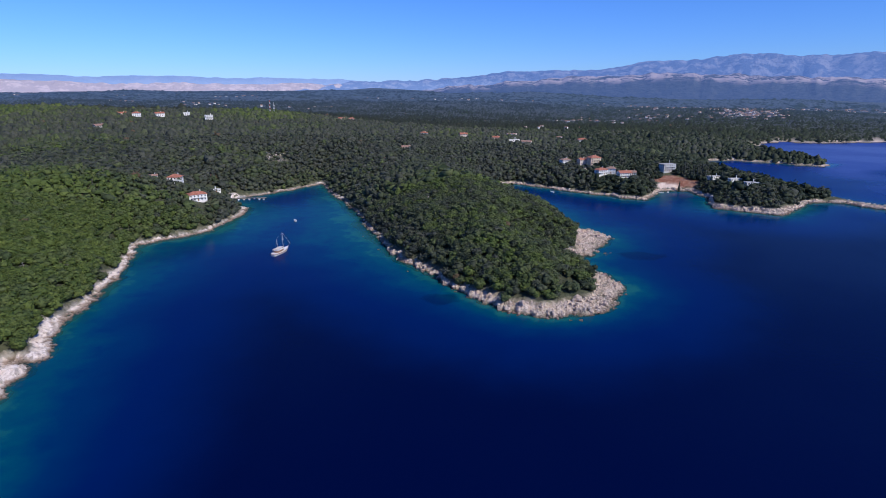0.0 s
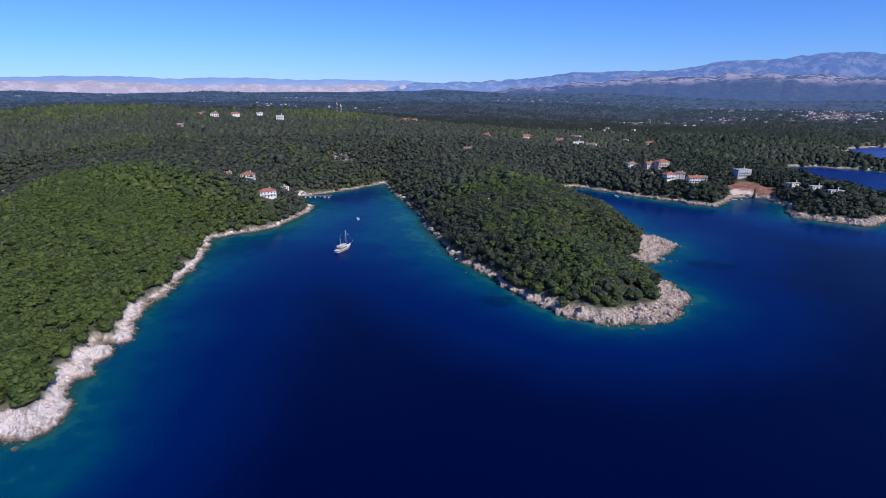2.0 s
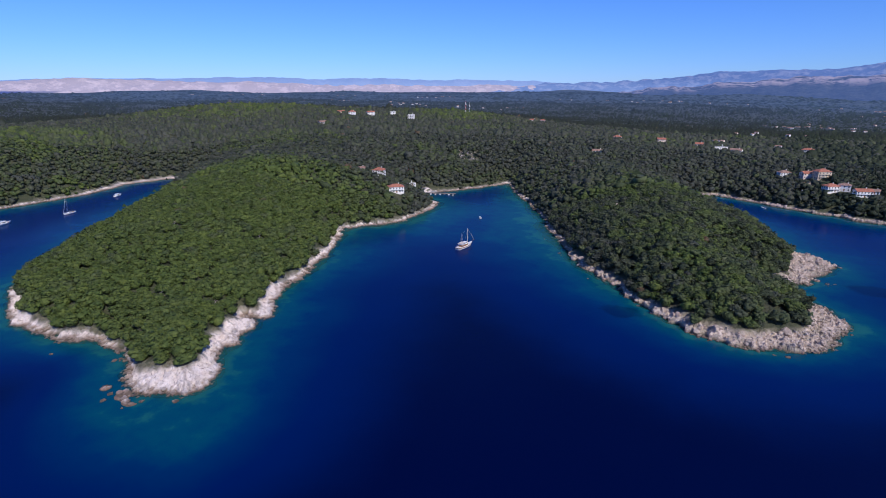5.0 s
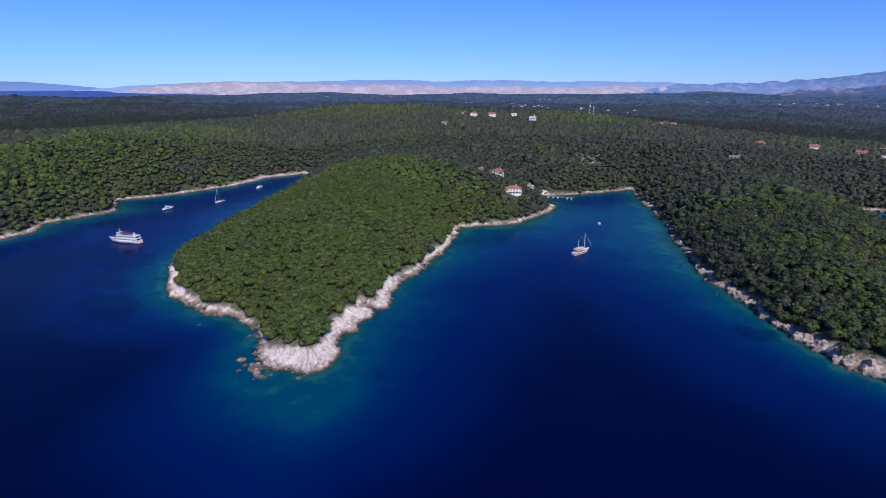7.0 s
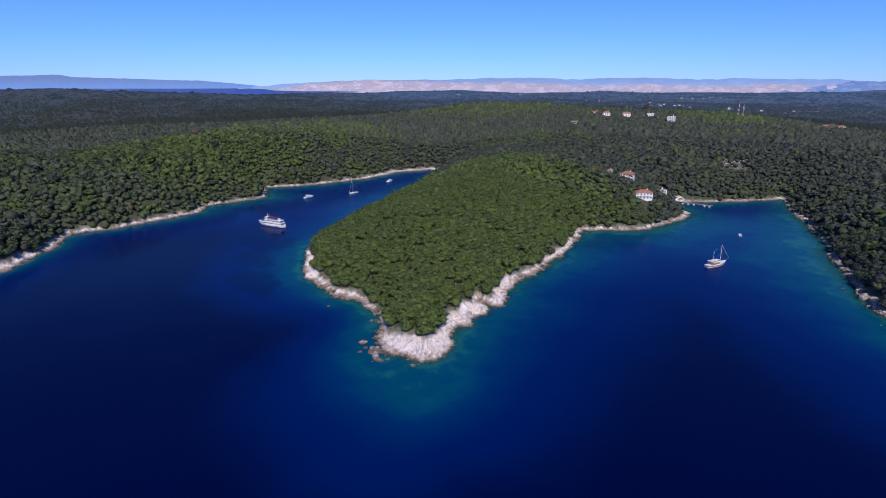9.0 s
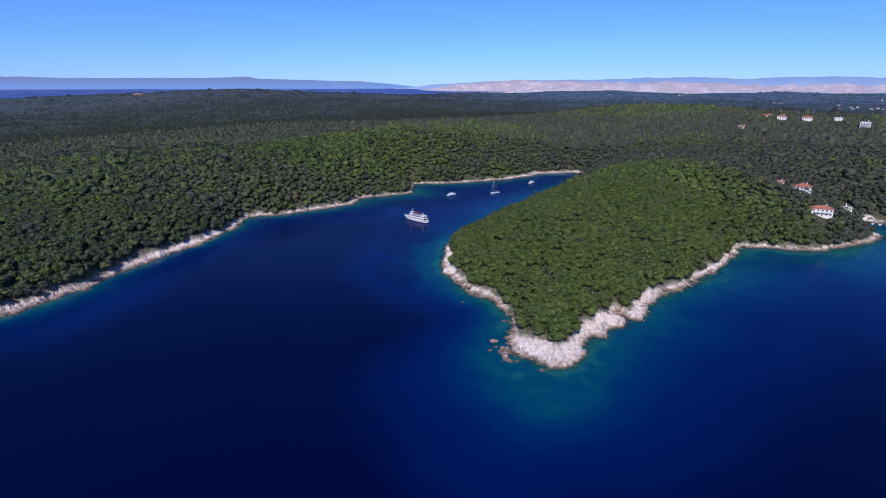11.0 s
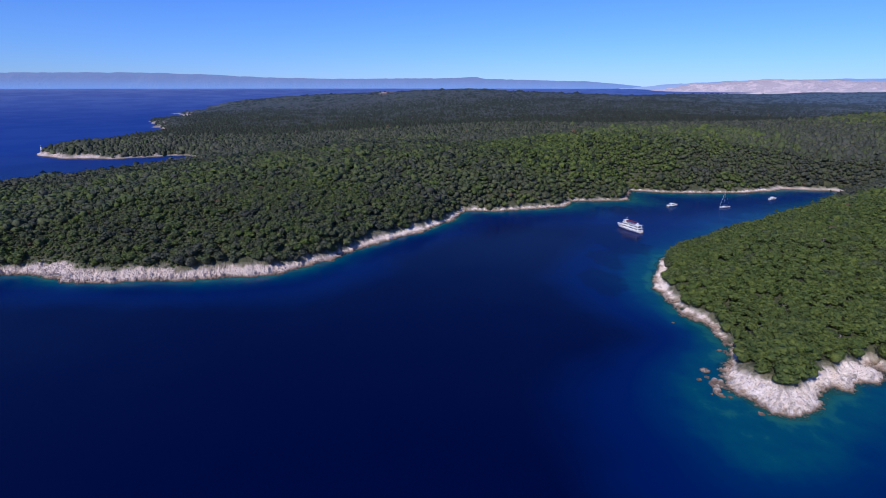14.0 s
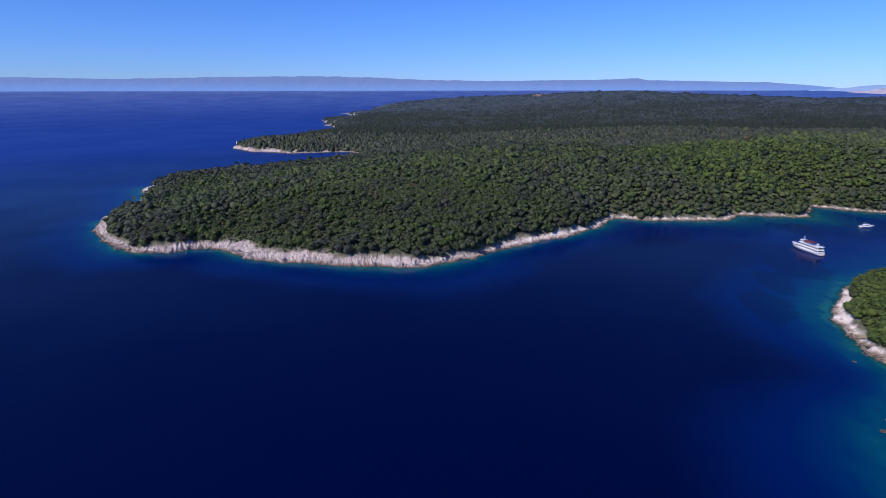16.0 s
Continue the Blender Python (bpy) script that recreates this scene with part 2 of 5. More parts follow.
# ---- materials ----
class Nodes:
    """A material's node tree, with short calls."""

    def __init__(self, name):
        self.mat = bpy.data.materials.new(name)
        self.mat.use_nodes = True
        self.tree = self.mat.node_tree
        self.bsdf = self.tree.nodes["Principled BSDF"]
        self.out = self.tree.nodes["Material Output"]

    def add(self, kind, **inputs):
        n = self.tree.nodes.new(kind)
        for k, v in inputs.items():
            self.put(n.inputs[k.replace("_", " ")], v)
        return n

    def put(self, socket, v):
        if isinstance(v, bpy.types.NodeSocket):
            self.tree.links.new(v, socket)
        else:
            socket.default_value = (*v, 1) if isinstance(v, tuple) and len(v) == 3 and socket.type == "RGBA" else v

    def set(self, **inputs):
        for k, v in inputs.items():
            self.put(self.bsdf.inputs[k.replace("_", " ")], v)
        return self

    def place(self):
        return self.add("ShaderNodeNewGeometry").outputs["Position"]

    def noise(self, scale, detail=4.0, rough=0.6, vector=None):
        n = self.add("ShaderNodeTexNoise", Scale=scale, Detail=detail, Roughness=rough)
        self.put(n.inputs["Vector"], vector or self.place())
        return n.outputs["Fac"]

    def math(self, op, a, b=0.0, clamp=False):
        n = self.add("ShaderNodeMath")
        n.operation, n.use_clamp = op, clamp
        self.put(n.inputs[0], a)
        self.put(n.inputs[1], b)
        return n.outputs[0]

    def span(self, v, a, b, to_a=0.0, to_b=1.0):
        n = self.add("ShaderNodeMapRange")
        n.interpolation_type = "SMOOTHSTEP"
        for k, w in enumerate((v, a, b, to_a, to_b)):
            self.put(n.inputs[k], w)
        return n.outputs[0]

    def mix(self, f, a, b):
        n = self.add("ShaderNodeMix")
        n.data_type = "RGBA"
        self.put(n.inputs[0], f)
        self.put(n.inputs[6], a)
        self.put(n.inputs[7], b)
        return n.outputs[2]

    def attr(self, name):
        n = self.add("ShaderNodeAttribute")
        n.attribute_name = name
        return n.outputs["Fac"]

    def island(self):
        return self.add("ShaderNodeNewGeometry").outputs["Random Per Island"]

    def one(self):
        return self.add("ShaderNodeObjectInfo").outputs["Random"]

    def bump(self, h, strength=0.5, distance=0.1):
        self.put(self.bsdf.inputs["Normal"], self.add("ShaderNodeBump", Strength=strength, Distance=distance, Height=h).outputs[0])
        return self


def plain(name, color, rough=0.5, metal=0.0, vary=0.12, size=1.5):
    """Paint, cloth, plaster: a colour with slight stains and grain."""
    n = Nodes(name)
    f = n.noise(size, 5)
    dark = tuple(c * (1 - vary * 2) for c in color)
    lite = tuple(min(1, c * (1 + vary)) for c in color)
    n.set(Base_Color=n.mix(n.span(f, 0.3, 0.7), dark, lite), Roughness=rough, Metallic=metal)
    n.bump(n.noise(size * 8, 3), 0.15, 0.02)
    return n.mat


def limestone(loose=False):
    n = Nodes("limestone")
    big, mid, fine = n.noise(0.09, 4), n.noise(0.5, 6, 0.7), n.noise(2.6, 6, 0.7)
    c = n.mix(n.span(mid, 0.35, 0.65), (0.80, 0.68, 0.60), (0.92, 0.82, 0.75))
    c = n.mix(n.span(big, 0.55, 0.72), c, (0.72, 0.58, 0.48))
    crack = n.noise(1.7, 5, 0.75)
    if loose:
        one = n.island()
        c = n.mix(n.span(crack, 0.55, 0.66), c, (0.42, 0.33, 0.27))
        c = n.mix(n.span(one, 0.0, 1.0, 0.55, 0.0), c, (0.58, 0.46, 0.37))
        flute = fine
    else:
        # rain-cut flutes run down the slope; the shade between sharp pale fins is painted dark
        lane = n.add("ShaderNodeCombineXYZ", X=n.math("MULTIPLY", n.attr("along"), 1.5), Y=n.math("MULTIPLY", n.attr("inland"), 0.75))
        flute = n.noise(1.0, 4, 0.62, lane.outputs[0])
        c = n.mix(n.span(flute, 0.43, 0.34), c, (0.36, 0.28, 0.24))
        c = n.mix(n.span(crack, 0.57, 0.66), c, (0.44, 0.34, 0.29))
    c = n.mix(n.span(fine, 0.60, 0.72), c, (0.32, 0.25, 0.21))
    where = n.add("ShaderNodeSeparateXYZ", Vector=n.place())
    z = where.outputs[2]
    # the eastern headlands are of a browner bed
    c = n.mix(n.math("MULTIPLY", n.span(where.outputs[0], -190.0, -110.0), n.span(mid, 0.3, 0.6, 0.9, 0.55)), c, (0.78, 0.60, 0.455))
    # the western headland's rock is greyer, and darker where the crack noise is high
    c = n.mix(n.math("MULTIPLY", n.span(where.outputs[1], -60.0, -100.0), n.span(crack, 0.40, 0.60, 0.12, 0.85)), c, (0.40, 0.295, 0.26))
    c = n.mix(n.span(n.math("ADD", z, n.math("MULTIPLY", crack, 2.4)), 1.9, 2.9), (0.42, 0.32, 0.25), c)
    # the wet, algae-dark splash belt of the shore
    c = n.mix(n.span(n.math("ADD", z, n.math("MULTIPLY", mid, 1.2)), 0.75, 1.35), (0.17, 0.12, 0.085), c)
    n.set(Base_Color=c, Roughness=0.85)
    n.bump(n.math("ADD", n.math("MULTIPLY", flute, 1.3), n.math("ADD", mid, n.math("MULTIPLY", fine, 0.4))), 1.0, 1.1)
    return n


def ground_material():
    n = limestone()
    n.mat.name = "limestone_and_woodland_floor"
    rock = n.bsdf.inputs["Base Color"].links[0].from_socket
    mid, fine = n.noise(0.12, 5), n.noise(1.1, 5, 0.7)
    soil = n.mix(n.span(mid, 0.35, 0.65), (0.050, 0.062, 0.026), (0.080, 0.084, 0.042))
    soil = n.mix(n.span(fine, 0.58, 0.72), soil, (0.17, 0.15, 0.10))
    # dry grass between the ledges and the wood
    soil = n.mix(n.math("MULTIPLY", n.attr("dry"), n.span(fine, 0.35, 0.6, 0.35, 0.9)), soil, (0.20, 0.18, 0.115))
    far = n.noise(0.035, 9, 0.75)
    wood = n.mix(n.span(far, 0.35, 0.62), (0.012, 0.017, 0.013), (0.060, 0.068, 0.048))
    soil = n.mix(n.attr("far"), soil, wood)
    soil = n.mix(n.attr("red"), soil, n.mix(n.span(mid, 0.4, 0.6), (0.26, 0.10, 0.055), (0.36, 0.19, 0.12)))
    n.set(Base_Color=n.mix(n.attr("rock"), soil, rock))
    return n


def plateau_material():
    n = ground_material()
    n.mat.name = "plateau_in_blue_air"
    # distance haze, painted as blue emission that grows further out
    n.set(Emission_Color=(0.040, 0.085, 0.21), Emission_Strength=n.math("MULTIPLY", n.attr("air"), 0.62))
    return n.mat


def water_material():
    n = Nodes("sea_water")
    open_sea = n.attr("ruffle_tint")
    patch = n.noise(0.02, 5, 0.6)
    d = n.math("ADD", n.attr("depth"), n.math("MULTIPLY", n.math("SUBTRACT", patch, 0.5), 9.0))
    ripple = n.math("MULTIPLY", n.math("SUBTRACT", n.noise(0.11, 5, 0.65), 0.5), n.span(n.attr("depth"), 14.0, 2.0, 0.0, 7.0))
    d = n.math("ADD", d, ripple)
    c = n.mix(n.span(d, 0.2, 2.5), (0.012, 0.105, 0.110), (0.002, 0.060, 0.105))
    c = n.mix(n.span(d, 1.5, 8.0), c, (0.0004, 0.026, 0.100))
    c = n.mix(n.span(d, 5.0, 15.0), c, (0.0001, 0.0095, 0.082))
    c = n.mix(n.span(d, 14.0, 33.0), c, (0.0001, 0.0027, 0.034))
    weed = n.span(n.math("ADD", n.attr("weed"), n.math("MULTIPLY", n.math("SUBTRACT", n.noise(0.06, 3, 0.5), 0.5), 0.9)), 0.36, 0.62)
    c = n.mix(n.math("MULTIPLY", weed, 0.5), c, (0.0003, 0.005, 0.034))
    # sky reflected by the far, rougher sea, painted into its body colour
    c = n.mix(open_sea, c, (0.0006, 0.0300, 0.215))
    waves = n.math("ADD", n.noise(1.1, 3), n.math("MULTIPLY", n.noise(0.3, 2), 1.2))
    bump = n.add("ShaderNodeBump", Strength=0.25, Distance=0.12, Height=waves).outputs[0]
    body = n.add("ShaderNodeBsdfDiffuse", Color=c, Normal=bump)
    slick = n.span(n.noise(0.006, 4), 0.4, 0.6, 0.8, 1.0)
    gloss = n.add("ShaderNodeBsdfGlossy", Color=(1.0, 1.0, 1.0), Roughness=n.span(open_sea, 0.0, 1.0, 0.14, 0.4), Normal=bump)
    share = n.math("MULTIPLY", n.add("ShaderNodeFresnel", IOR=1.33, Normal=bump).outputs[0], n.math("MULTIPLY", slick, n.math("ADD", n.span(open_sea, 0.0, 1.0, 0.42, 0.17), n.math("MULTIPLY", n.attr("rim"), 0.5))))
    m1 = n.add("ShaderNodeMixShader")
    n.put(m1.inputs[0], share)
    n.put(m1.inputs[1], body.outputs[0])
    n.put(m1.inputs[2], gloss.outputs[0])
    clear = n.add("ShaderNodeBsdfTransparent", Color=(0.55, 0.85, 0.85))
    m = n.add("ShaderNodeMixShader")
    n.put(m.inputs[0], n.span(n.attr("depth"), 0.0, 1.6, 0.5, 1.0))
    n.put(m.inputs[1], clear.outputs[0])
    n.put(m.inputs[2], m1.outputs[0])
    n.put(n.out.inputs[0], m.outputs[0])
    n.tree.nodes.remove(n.bsdf)
    return n.mat


def leaf_material(name="foliage", bright_a=(0.066, 0.104, 0.022), bright_b=(0.150, 0.192, 0.042), dull_a=(0.046, 0.052, 0.043), dull_b=(0.099, 0.101, 0.083)):
    """Needles and small leaves: each clump has its own tone; pines are brighter than oak and heath."""
    n = Nodes(name)
    pine, r = n.attr("pine"), n.math("FRACT", n.math("ADD", n.island(), n.one()))
    big = n.noise(0.03, 4)
    bright = n.mix(r, bright_a, bright_b)
    dull = n.mix(r, dull_a, dull_b)
    c = n.mix(n.math("ADD", pine, n.math("MULTIPLY", n.math("SUBTRACT", big, 0.5), 0.5), True), dull, bright)
    c = n.mix(n.span(n.noise(1.6, 4, 0.7), 0.45, 0.7), c, (0.042, 0.062, 0.024))
    # dark conifers and holm oaks stand among them
    c = n.mix(n.span(pine, -0.3, -0.7), c, n.mix(r, (0.022, 0.033, 0.019), (0.050, 0.064, 0.033)))
    # a few crowns have gone brown
    c = n.mix(n.span(pine, 1.5, 1.8), c, (0.125, 0.088, 0.052))
    n.set(Base_Color=c, Roughness=0.75, Specular_IOR_Level=0.25)
    n.bump(n.noise(2.2, 4, 0.7), 0.7, 0.5)
    thin = n.add("ShaderNodeBsdfTranslucent", Color=c)
    m = n.add("ShaderNodeMixShader")
    n.put(m.inputs[0], 0.22)
    n.put(m.inputs[1], n.bsdf.outputs[0])
    n.put(m.inputs[2], thin.outputs[0])
    n.put(n.out.inputs[0], m.outputs[0])
    return n


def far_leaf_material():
    """The backdrop's woods, like the plateau that they stand on: blue haze painted as emission."""
    n = leaf_material("distant_foliage_painted_haze", (0.026, 0.040, 0.018), (0.060, 0.074, 0.032), (0.018, 0.023, 0.020), (0.040, 0.044, 0.038))
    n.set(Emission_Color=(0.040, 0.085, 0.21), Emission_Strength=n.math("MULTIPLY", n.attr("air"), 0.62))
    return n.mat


GROUND, PLATEAU, WATER, LEAF, FAR_LEAF = ground_material().mat, plateau_material(), water_material(), leaf_material().mat, far_leaf_material()
ROCK = limestone(True).mat
BARK = plain("pine_bark", (0.12, 0.085, 0.06), 0.9, 0, 0.25, 3)

# ---- ground and sea ----
# Stony gaps in the woods: x, y, radius, share of bare rock; and cleared red earth.
PATCHES = [(-338, 650, 22, 0.12), (-517, 553, 8, 0.9), (336, 610, 24, 1.0), (-2900, -442, 55, 1.0), (-70, 440, 7, 0.5), (60, 690, 14, 0.5), (160, 662, 13, 1.0), (150, 668, 10, 1.0), (-318, 528, 12, 1.0), (-60, 1100, 30, 0.6), (19, 384, 9, 0.45), (29, 382, 10, 0.6), (34, 392, 10, 0.6)]
RED_EARTH = [(163, 682, 17), (150, 684, 11), (178, 680, 11), (-2900, -442, 80), (-360, 545, 9)]
gx = lines(-4850, 4850, -690, 370, 3.0, 1.04)
gy = lines(-2600, 4850, -600, 700, 3.0, 1.04)
mx, my = np.meshgrid(gx, gy)
md, ms = shore(mx, my)
mz = height(mx, my, md, ms)
keep = (md > -30) & (np.hypot(mx, my) < 4880)
verts = np.stack([mx, my, mz], -1).reshape(-1, 3)
faces = grid_faces(len(gy), len(gx), keep)
w = bare(mx, my)
rock = (1 - ramp(md, w - 1, w + 3)).ravel() * (1 - ramp(np.hypot(mx, my), 2600, 3000).ravel())
far = ramp(np.hypot(mx, my), 1300, 1700).ravel()
verts[:, 2] += far * (3 + 2.5 * bumpy(mx, my, 26, 51, 3).ravel()) * (rock < 0.5)
for px, py, pr, amount in PATCHES:
    rock = np.maximum(rock, amount * ramp(np.exp(-((mx - px) ** 2 + (my - py) ** 2) / pr**2).ravel() + 0.25 * bumpy(mx, my, 9, 55, 3).ravel(), 0.35, 0.6))
red = np.zeros(len(rock))
for px, py, pr in RED_EARTH:
    red = np.maximum(red, ramp(np.exp(-((mx - px) ** 2 + (my - py) ** 2) / pr**2).ravel() + 0.2 * bumpy(mx, my, 9, 56, 3).ravel(), 0.3, 0.5))
fringe = ((md > -3.5) & (md < w + 4.5) & (np.hypot(mx, my) < 760) & (mx < 370))
for rx, ry, r in REEFS:
    fringe = fringe | (np.hypot(mx - rx, my - ry) < r + 3)
fringe = fringe.reshape(len(gy), len(gx))
verts[:, 2] -= 1.3 * (fringe & (md < w + 1)).ravel()
reach = np.hypot(verts[:, 0], verts[:, 1])
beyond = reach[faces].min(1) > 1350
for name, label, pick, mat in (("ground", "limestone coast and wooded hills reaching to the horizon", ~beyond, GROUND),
                               ("backdrop_plateau", "distant wooded plateau with painted blue haze", beyond, PLATEAU)):
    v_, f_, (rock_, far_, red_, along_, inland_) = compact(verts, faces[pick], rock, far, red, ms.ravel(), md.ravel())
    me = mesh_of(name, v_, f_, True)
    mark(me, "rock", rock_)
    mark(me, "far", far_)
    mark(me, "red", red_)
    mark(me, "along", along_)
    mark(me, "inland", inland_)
    mark(me, "air", haze_at(v_[:, 0], v_[:, 1]))
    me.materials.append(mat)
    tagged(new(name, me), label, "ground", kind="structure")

# The bare rock of the near coast, with its grooves and blocks.
jy, jx = np.nonzero(fringe[:-1, :-1])
SUB = 5
ux = np.linspace(0, 1, SUB + 1)
fx = (gx[jx][:, None, None] + (gx[jx + 1] - gx[jx])[:, None, None] * ux[None, None, :]) + 0 * ux[None, :, None]
fy = (gy[jy][:, None, None] + (gy[jy + 1] - gy[jy])[:, None, None] * ux[None, :, None]) + 0 * ux[None, None, :]
key = np.round(np.stack([fx.ravel(), fy.ravel()], -1) * 100).astype(np.int64)
_, first, back_to = np.unique(key, axis=0, return_index=True, return_inverse=True)
back_to = back_to.ravel()
qx, qy = fx.ravel()[first], fy.ravel()[first]
qd, qs = shore(qx, qy)
qz = height(qx, qy, qd, qs)
local = grid_faces(SUB + 1, SUB + 1)
faces = back_to[(local[None] + (np.arange(len(jx)) * (SUB + 1) ** 2)[:, None, None]).reshape(-1, 4)]
qw = bare(qx, qy)
qz = qz - 0.5 * ramp(qd, qw + 2.5, qw + 5) - 1.5 * ramp(-qd, 2.0, 4.5) * (qz < -0.6)
me = mesh_of("rock_shelf", np.stack([qx, qy, qz], -1), faces, False)
bed = 1 - ramp(qd + 1.5 * bumpy(qx, qy, 3, 57, 2), qw - 0.5, qw + 2.5)
bed = bed * (1 - ramp(qx, -175, -120) * (0.12 + 0.45 * ramp(bumpy(qx, qy, 5, 58, 3), -0.1, 0.35)))
mark(me, "rock", bed)
mark(me, "far", qx * 0)
mark(me, "red", qx * 0)
mark(me, "along", qs)
mark(me, "inland", qd)
mark(me, "dry", qx * 0 + 1)
me.materials.append(GROUND)
tagged(new("rock_shelf", me), "pale grooved limestone ledges along the waterline", "rocky shore", kind="structure")

# The sea: one sheet, finer near the coast; its far rim lifts to the level of the true horizon.
wx_, wy_ = lines(-4900, 4900, -720, 420, 7, 1.08), lines(-4900, 4900, -620, 720, 7, 1.08)
sx, sy = np.meshgrid(wx_, wy_)
sd, ss = shore(sx, sy)
sr = np.hypot(sx, sy)
ridge = np.exp(-((sx + 130 + 0.6 * (sy - 60)) / 38) ** 2) * ramp(sy, -60, 40) * (1 - ramp(sy, 95, 140))
steep = 0.32 + 1.2 * ramp(sr, 800, 1600)
for px, py, pr, amount in ((-300, -260, 170, 0.25), (-380, -480, 90, 0.3), (-430, -40, 90, 0.3), (20, 260, 70, 0.12), (-175, 85, 55, -0.1), (-262, 66, 46, 0.25), (-345, 85, 50, -0.06), (-190, 430, 170, -0.235), (120, 560, 130, -0.12), (-560, 230, 150, -0.17)):
    steep = steep + amount * np.exp(-((sx - px) ** 2 + (sy - py) ** 2) / pr**2)
depth = np.clip(steep * np.maximum(-sd, 0) ** 1.02, 0, 60)
depth = np.where(sr > 2000, 60, depth)
depth = np.maximum(depth - 6 * ridge, np.minimum(depth, 3.0))
weed = 0 * sx
for px, py, rx, ry in ((-335, 80, 34, 16), (-425, 118, 40, 22), (-385, 95, 30, 14), (78, 392, 20, 12), (-52, 285, 13, 9), (-545, 150, 30, 14)):
    weed = np.maximum(weed, np.exp(-(((sx - px) / rx) ** 2 + ((sy - py) / ry) ** 2)))
sz = lift(sx, sy)
keep = (sd < 25) & (sr < 4900)
verts, faces, (depth, weed) = compact(np.stack([sx, sy, sz], -1).reshape(-1, 3), grid_faces(len(wy_), len(wx_), keep), depth.ravel(), weed.ravel())
me = mesh_of("water", verts, faces, True)
mark(me, "depth", depth)
mark(me, "weed", weed)
# Water in the east and far out is painted lighter, as if reflecting more sky.
east_tint = ramp(verts[:, 0] - 0.1 * verts[:, 1], 235, 380) * (0.4 + 0.6 * ramp(bumpy(verts[:, 0], verts[:, 1], 190, 91, 3), -0.25, 0.15))
far_tint = np.maximum(ramp(np.hypot(verts[:, 0], verts[:, 1]), 450, 1500), east_tint)
mark(me, "rim", np.maximum(ramp(np.hypot(verts[:, 0], verts[:, 1]), 2300, 4700), 0.9 * east_tint))
mark(me, "ruffle_tint", far_tint * ramp(depth, 3, 12))
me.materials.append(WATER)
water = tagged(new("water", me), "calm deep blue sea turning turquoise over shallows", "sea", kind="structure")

# ---- woods ----
T = (1 + 5**0.5) / 2
ICO = np.array([(-1, T, 0), (1, T, 0), (-1, -T, 0), (1, -T, 0), (0, -1, T), (0, 1, T), (0, -1, -T), (0, 1, -T), (T, 0, -1), (T, 0, 1), (-T, 0, -1), (-T, 0, 1)]) / math.hypot(1, T)
ICO_F = np.array([(0, 11, 5), (0, 5, 1), (0, 1, 7), (0, 7, 10), (0, 10, 11), (1, 5, 9), (5, 11, 4), (11, 10, 2), (10, 7, 6), (7, 1, 8),
                  (3, 9, 4), (3, 4, 2), (3, 2, 6), (3, 6, 8), (3, 8, 9), (4, 9, 5), (2, 4, 11), (6, 2, 10), (8, 6, 7), (9, 8, 1)])
rng = np.random.default_rng(7)


def crown(clumps, sprays, spread=1.0, ragged=0.14):
    """A crown about 1 high and 1 wide: leafy clumps with ragged sprays between them, standing on z = 0."""
    vs, fs, at = [], [], 0
    for k in range(clumps):
        a, r = rng.uniform(0, 6.283), rng.uniform(0.18, 0.36) * spread
        z, size, flat = rng.uniform(0.42, 0.80) - 0.5 * r, rng.uniform(0.17, 0.27), 0.65
        if k == 0:
            r, z, size, flat = 0, 0.42, 0.43, 0.85
        q = np.linalg.qr(rng.normal(size=(3, 3)))[0]
        v = ICO @ q * rng.uniform(0.75 if clumps > 1 else 0.5, 1.2 if clumps > 1 else 1.4, (12, 1)) * size * (1, 1, flat)
        vs.append(v + (r * math.cos(a), r * math.sin(a), z))
        fs.append(ICO_F + at)
        at += 12
    for k in range(sprays):
        w = rng.normal(size=3)
        w[2] = abs(w[2]) * 0.9
        w = w / np.linalg.norm(w)
        p = np.array((0, 0, 0.42)) + w * (0.47, 0.47, 0.44) * rng.uniform(0.82, 1.1)
        v = p + rng.normal(size=(3, 3)) * (ragged, ragged, ragged * 0.7)
        vs.append(v)
        fs.append(np.array([(0, 1, 2)]) + at)
        at += 3
    return np.vstack(vs), np.vstack(fs)


def bush(sprays):
    """A far crown: a rough dome with a few sprays."""
    vs, fs = [], []
    a = np.arange(5) * 1.2566
    low = np.stack([np.cos(a) * 0.5, np.sin(a) * 0.5, a * 0 + 0.12], -1)
    high = np.stack([np.cos(a + 0.6) * 0.36, np.sin(a + 0.6) * 0.36, a * 0 + 0.62], -1)
    vs.append(np.vstack([low, high, [(0, 0, 0.86)]]) * rng.uniform(0.6, 1.35, (11, 1)))
    f_ = []
    for k in range(5):
        m_ = (k + 1) % 5
        f_ += [(k, m_, 5 + k), (m_, 5 + m_, 5 + k), (5 + k, 5 + m_, 10)]
    fs.append(np.array(f_))
    at = 11
    for k in range(sprays):
        w_ = rng.normal(size=3)
        w_[2] = abs(w_[2])
        p_ = np.array((0, 0, 0.38)) + w_ / np.linalg.norm(w_) * (0.45, 0.45, 0.42)
        vs.append(p_ + rng.normal(size=(3, 3)) * (0.14, 0.14, 0.07))
        fs.append(np.array([(0, 1, 2)]) + at)
        at += 3
    return np.vstack(vs), np.vstack(fs)


